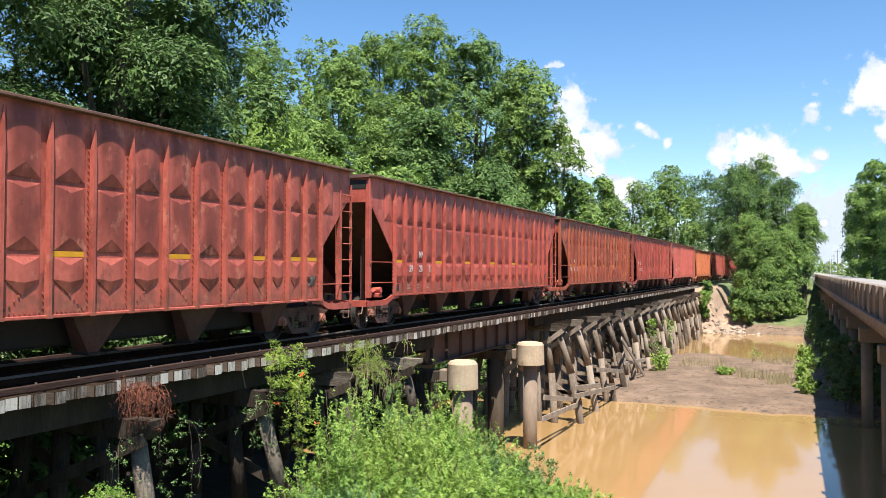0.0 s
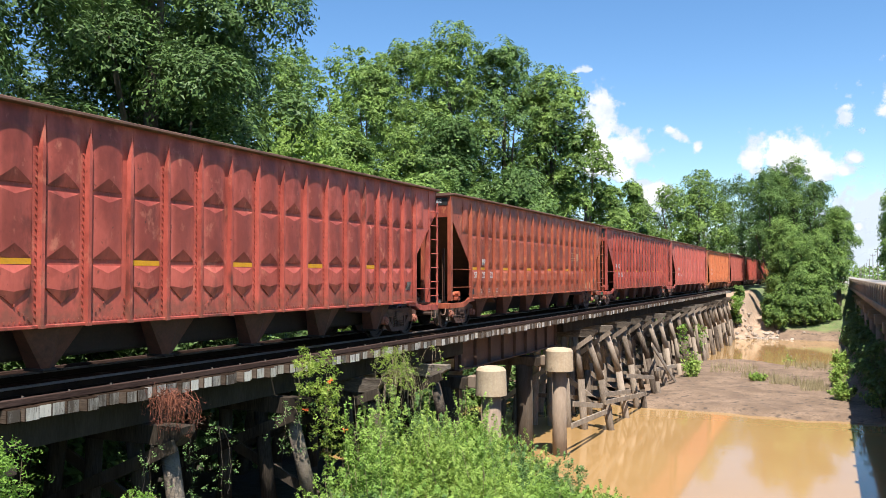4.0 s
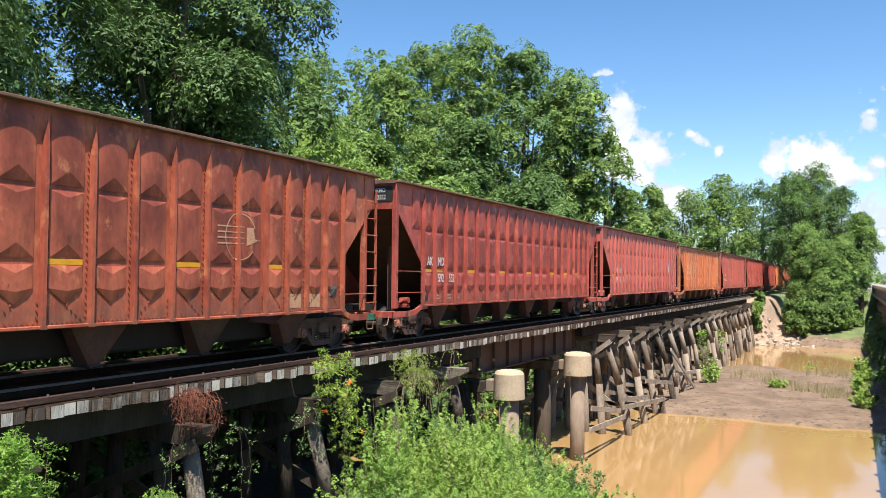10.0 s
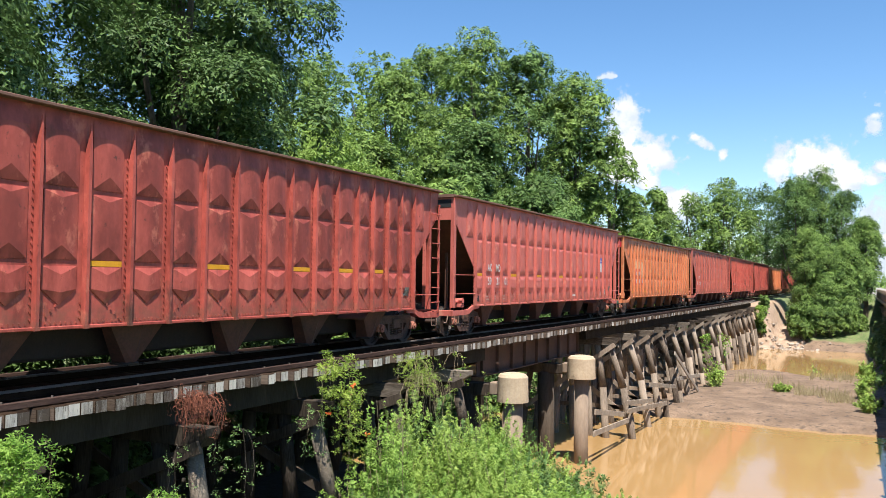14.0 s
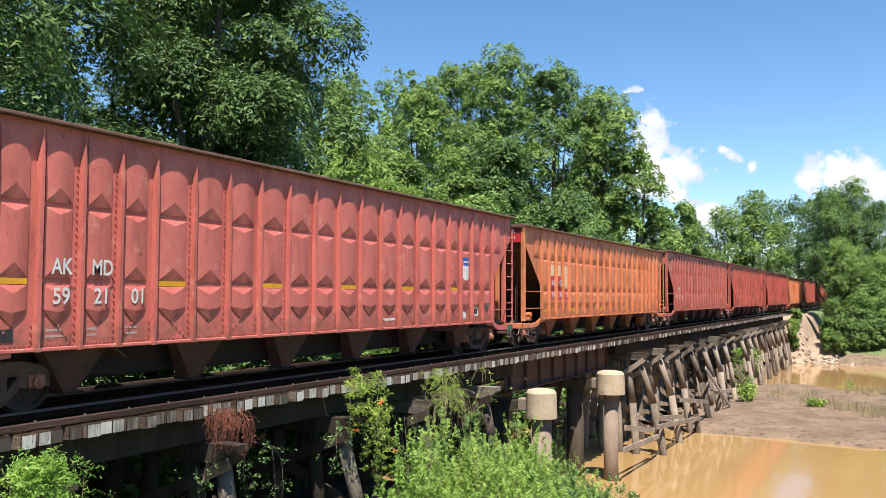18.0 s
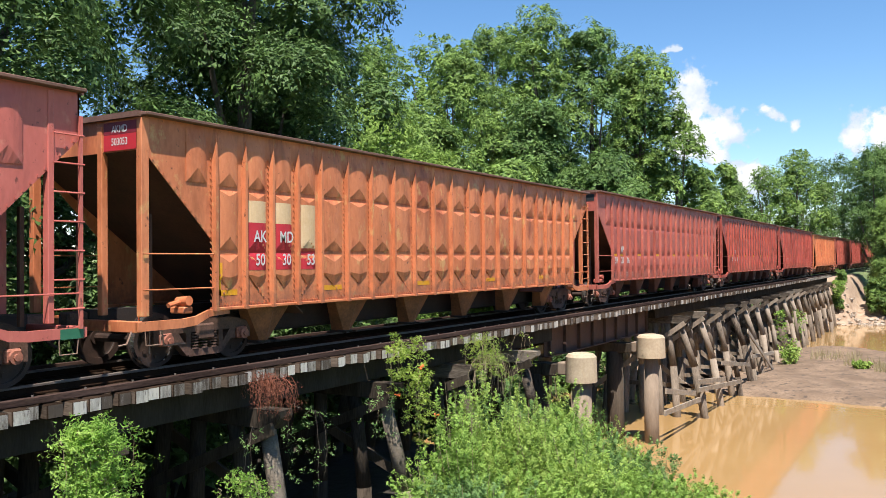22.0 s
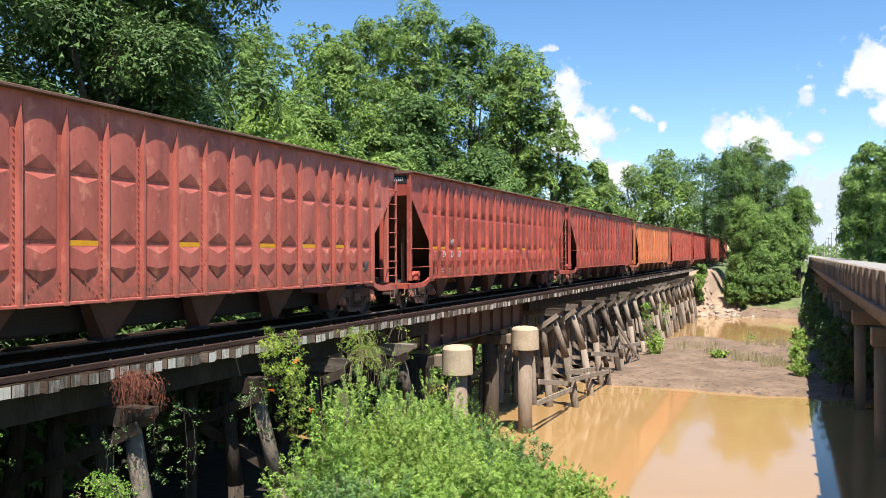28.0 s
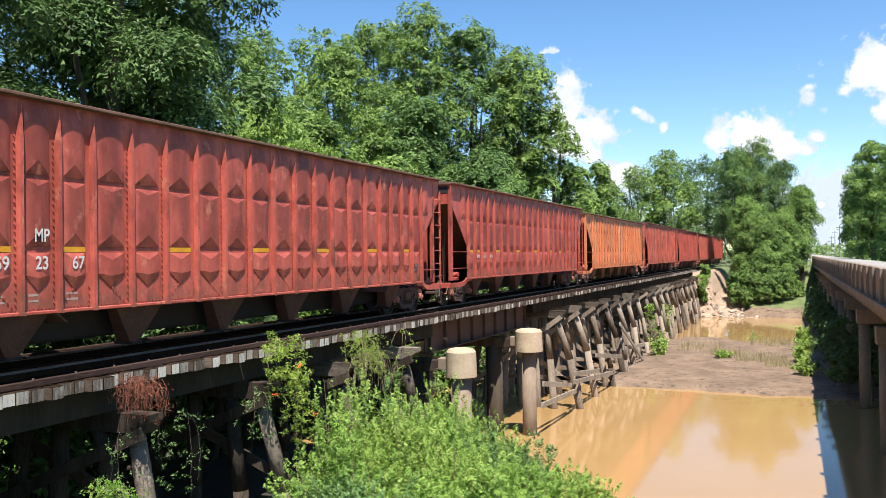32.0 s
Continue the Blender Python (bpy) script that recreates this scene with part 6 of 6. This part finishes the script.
def car_rows(n):
    """Where car n stands through the clip: the train rolls towards -y."""
    y0 = FIRST_GAP + PITCH * (n + 0.5)
    return [(t, pose(TRACK, y0 - s, RAIL)) for t, s in RUN]


RUN = [(0.0, 0.0), (6.0, 25.5), (8.0, 34.07), (10.0, 42.38), (13.0, 55.33), (18.0, 76.82), (19.0, 81.2), (21.0, 89.82), (23.0, 98.36), (25.0, 107.04), (28.0, 120.45), (29.0, 124.8), (30.0, 129.12), (31.0, 133.52), (32.0, 137.85)]
train = [hopper_car("oxide", 4.28)]
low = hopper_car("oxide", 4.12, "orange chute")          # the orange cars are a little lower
for i in range(1, 14):
    train.append(low if i == 5 else copy_thing(low if i == 9 else train[0], pose(TRACK, 0, RAIL)))
for car, words in zip(train, LOOKS):
    tagged(car, words)
for car, name in zip(train, CARS):
    for ob in car.children_recursive:
        if ob.type == "MESH" and ob.material_slots[0].material == M["oxide"] and name != "oxide":
            ob.material_slots[0].link = "OBJECT"
            ob.material_slots[0].material = M[name]


# ---------------------------------------------------------------- markings on the cars
FACE = HALF - 0.16


def relief(y, z, w):
    """How far a bay's sheet stands out at y within the bay and z above the sill."""
    P1 = field_end(w)
    c, hw = (P0 + P1) / 2, (P1 - P0) / 2
    u = abs(y - c) / hw
    if u > 1:
        return 0.0
    full = float(np.interp(u, (0, 0.32, 0.68, 1), (CREST, 0.95 * CREST, 0.74 * CREST, LIP)))
    for z0, z1, a0, a1 in ((1.03, 2.07, 1.25, 1.97), (0.34 + 0.24 * u, 0.93, 0.58, 0.80), (2.15, 3.26, 2.38, 3.2)):
        if z0 <= z <= z1:
            k = min(1.0, (z - z0) / max(0.01, (a0 - z0) * (1 - u)), (z1 - z) / max(0.01, (z1 - a1) * (1 - u)))
            return LIP + (full - LIP) * max(0.0, k)
    return 0.0


def text_mesh(text, size):
    cu = bpy.data.curves.new("text", "FONT")
    cu.body, cu.size, cu.align_x, cu.align_y = text, size, "CENTER", "CENTER"
    cu.offset = 0.016 * size
    ob = bpy.data.objects.new("text", cu)
    me = bpy.data.meshes.new_from_object(ob)
    bpy.data.objects.remove(ob)
    return me


def lettering(car, text, bay, z, size, mat, squeeze=1.0):
    """Letters painted on one bay of the side, following its relief."""
    me = text_mesh(text, size)
    bm_ = bmesh.new()
    bm_.from_mesh(me)
    bmesh.ops.subdivide_edges(bm_, edges=bm_.edges[:], cuts=2, use_grid_fill=False)
    w = BAYS[bay]
    c = 0.53 * w
    for v in bm_.verts:
        y, q = v.co.x * squeeze + c, v.co.y + z
        v.co = (FACE + CREST + 0.010, POSTS[bay] + y, SILL + q)
    bm_.to_mesh(me)
    bm_.free()
    me.materials.clear()
    me.materials.append(mat)
    part("lettering", me, None, car, "painted characters")


def patch(car, bay, z0, z1, mat, y0=0.0, y1=1.0, name="paint_patch", label="", proud=0.004, taper=(1.0,)):
    """A painted field or strip of tape that follows the relief of one bay."""
    w = BAYS[bay]
    y0, y1 = P0 + y0 * (field_end(w) - P0), P0 + y1 * (field_end(w) - P0)
    ny_, nz_ = 8, max(2, int((z1 - z0) / 0.06))
    ys, zs = np.linspace(y0, y1, ny_ + 1), np.linspace(z0, z1, nz_ + 1)
    mid = (y0 + y1) / 2
    ks = np.interp(np.linspace(0, 1, nz_ + 1), np.linspace(0, 1, len(taper)), taper)
    v = [(FACE + relief(mid + (y - mid) * k, z, w) + proud, POSTS[bay] + mid + (y - mid) * k, SILL + z) for z, k in zip(zs, ks) for y in ys]
    f = [(j * (ny_ + 1) + i, j * (ny_ + 1) + i + 1, (j + 1) * (ny_ + 1) + i + 1, (j + 1) * (ny_ + 1) + i) for j in range(nz_) for i in range(ny_)]
    part(name, mesh_of(name, v, f, mat), None, car, label)


def end_board(car, lines, mat, z0=3.96, z1=4.2):
    b = part("end_board", Build().box(0.54, FACE - 0.1, -END - 0.012, -END - 0.002, z0, z1), mat, car, "number board")
    for i, text in enumerate(lines):
        me = text_mesh(text, 0.165)
        for v in me.vertices:
            v.co = (v.co.x * 0.8 + 0.93, -END - 0.016, v.co.y + z1 - 0.12 - 0.19 * i)
        me.materials.clear()
        me.materials.append(M["white paint"])
        part("lettering", me, None, b, "painted characters")


TAPE = {"a": (0, 1, 4, 7, 10, 13, 15, 17), "b": (0, 4, 7, 10, 13, 16), "c": (0, 1, 4, 7, 10, 13, 16), "d": (0, 1, 3, 6, 9, 12, 15, 18), "e": (0, 4, 7, 10, 13, 16, 18, 19)}
for i, car in enumerate(train):
    if i in (5, 9):
        for bay in (0, 4, 8, 12, 16):
            patch(car, bay, 0.22, 0.32, M["yellow"], name="tape", label="yellow reflective tape")
        continue
    for bay in TAPE["ebcabaadabacba"[i]]:
        patch(car, bay, 0.936, 1.026, M["yellow"], name="tape", label="yellow reflective tape", proud=0.022)
patch(train[5], 0, 0.22, 0.80, M["yellow"], -0.1, 0.14, "tape", "upright yellow reflective tape")

MARKS = {1: [("MP", 2, 1.19), ("59", 1, 0.76), ("28", 2, 0.76), ("11", 3, 0.76)],
         2: [("MP", 1, 1.19), ("59", 0, 0.76), ("28", 1, 0.76), ("32", 2, 0.76)],
         3: [("AK", 0, 1.24), ("MD", 1, 1.24), ("592", 1, 0.76), ("552", 2, 0.76)],
         4: [("AK", 1, 1.20), ("MD", 2, 1.20), ("59", 1, 0.76), ("21", 2, 0.76), ("01", 3, 0.76)],
         6: [("MP", 1, 1.19), ("59", 0, 0.76), ("20", 1, 0.76), ("06", 2, 0.76)],
         7: [("MP", 2, 1.19), ("59", 1, 0.76), ("23", 2, 0.76), ("67", 3, 0.76)]}
for n, rows in MARKS.items():
    for text, bay, z in rows:
        lettering(train[n], text, bay, z, 0.34 if n in (3, 4, 6) else 0.29, M["white paint"], 0.78 if len(text) == 3 or text.isalpha() else 0.9)
for n in (8, 10, 11, 12):
    for bay in (1, 2, 3):
        patch(train[n], bay, 0.72, 0.84, M["faint paint"], 0.15, 0.85, "stencil_bar", proud=0.006)
# orange car: cream fields, dark red boards and white characters
for bay, z in ((1, 1.53), (2, 1.53), (3, 1.07)):
    patch(train[5], bay, z, 1.93, M["cream patch"], label="cream paint field")
    patch(train[5], bay, 0.66, z, M["red plate"], label="dark red paint field")
for text, bay, z in (("AK", 1, 1.27), ("MD", 2, 1.27), ("50", 1, 0.84), ("30", 2, 0.84), ("53", 3, 0.84)):
    lettering(train[5], text, bay, z, 0.30, M["white paint"], 0.85)
# small unreadable stencils near the sill
for n in (1, 2, 3, 4, 6, 7):
    for bay in (1, 2, 3):
        for z in (0.16, 0.25):
            patch(train[n], bay, z, z + 0.035, M["faint paint"], 0.15, 0.55 + 0.12 * ((bay + n) % 3), "stencil_bar", proud=0.003)
    patch(train[n], 0, 0.12, 0.3, M["black plate"], 0.0, 0.6, "placard_holder", "dark placard holder", 0.01)
for n, car in enumerate(train):
    if n not in (5, 9):
        patch(car, 19, 0.34, 0.58, M["placard"], 0.25, 0.8, "placard_holder", "grey placard holder", 0.012)
# shield decal in blue over white, and white notices
patch(train[4], 17, 1.66, 1.90, M["blue"], 0.1, 0.9, "shield_decal", "blue and white shield decal", taper=(0.75, 1.0))
patch(train[4], 17, 1.75, 1.79, M["white paint"], 0.15, 0.85, "shield_decal", proud=0.007)
patch(train[4], 17, 1.24, 1.66, M["white paint"], 0.0, 1.0, "shield_decal", taper=(0.45, 0.9, 1.0, 1.0, 0.8))
patch(train[4], 17, 0.14, 0.34, M["white paint"], 0.1, 0.7, "notice", taper=(0.7, 1.0, 0.9, 0.5))
patch(train[4], 18, 0.20, 0.46, M["white paint"], 0.1, 0.85, "notice", "white notice with a dark field")
patch(train[4], 18, 0.26, 0.40, M["black plate"], 0.25, 0.7, "notice", proud=0.007)
patch(train[4], 12, 0.18, 0.24, M["white paint"], 0.0, 1.0, "stencil_bar")
# worn cream emblem on the rust-orange car: a ring, stripes and a wedge, and two pale fields
def surface(y, z):
    """How far the side stands out at y along the car: sheet, pressed field or post."""
    if min(abs(y - q) for q in POSTS) < 0.04:
        return 0.097
    bay = max(k for k in range(20) if POSTS[k] <= y)
    return relief(y - POSTS[bay], z, BAYS[bay])


def stroke(car, pairs, mat, name="emblem"):
    """A painted band between pairs of points (y, z), laid on the side."""
    v = [(FACE + max(surface(y, z), surface(*pair[1 - k])) + 0.006, y, SILL + z) for pair in pairs for k, (y, z) in enumerate(pair)]
    part(name, mesh_of(name, v, [(2 * k, 2 * k + 2, 2 * k + 3, 2 * k + 1) for k in range(len(pairs) - 1)], mat), None, car, "worn cream painted emblem")


y0 = POSTS[14] + 0.33
for z in (1.40, 1.51, 1.62, 1.73):
    stroke(train[2], [((y0 - 0.06 + 0.04 * k, z + 0.001 * k), (y0 - 0.06 + 0.04 * k, z + 0.034)) for k in range(21)], M["worn cream"])
stroke(train[2], [((y0 + 0.62 + 0.47 * math.cos(a * 0.1309), 1.56 + 0.47 * math.sin(a * 0.1309)), (y0 + 0.62 + 0.445 * math.cos(a * 0.1309), 1.56 + 0.445 * math.sin(a * 0.1309))) for a in range(3, 44)], M["worn cream"])
stroke(train[2], [((y0 + 0.80 + 0.05 * k, 1.38 + 0.016 * k), (y0 + 0.80 + 0.05 * k, 1.75 if k < 5 else 1.58 - 0.01 * k)) for k in range(11)], M["worn cream"])
for bay in (17, 18):
    patch(train[2], bay, 0.10, 0.40, M["worn cream"], name="pale_field")
for n in (2, 4):
    part("step_plate", Build().box(FACE - 0.03, FACE + 0.035, END - 0.34, END + 0.04, SILL - 0.29, SILL - 0.14), M["green plate"], train[n], "green painted step plate")
# end boards of the cars whose leading ends face the viewer
# black boards also stand for the top chord's shade on the end plates
for n, lines in ((1, []), (2, ["592832"]), (3, ["AKMD", "592552"]), (4, []), (6, []), (7, ["MP592367"]), (8, [])):
    end_board(train[n], lines, M["black plate"], 3.78 if len(lines) > 1 else 3.96)
end_board(train[5], ["AKMD"], M["maroon"], 3.86, 4.06)
end_board(train[5], ["503053"], M["red plate"], 3.60, 3.855)


# ---------------------------------------------------------------- the train rolls
def distance(t):
    """How far the train has rolled, between the rows of RUN, as the keys glide."""
    ts, ss = zip(*RUN)
    return float(np.interp(t, ts, ss))


def motions():
    for i, car in enumerate(train):
        walk(car, car_rows(i - 1))
        for bogie in car.children:
            if bogie.name.startswith("bogie"):
                for ws in bogie.children:
                    if ws.name.startswith("wheelset"):
                        y = ws.location.y
                        walk(ws, [(k * 32.0 / 226, pose(0, y, 0.457, math.degrees(distance(k * 32.0 / 226) / 0.457) % 360)) for k in range(227)])


motions()
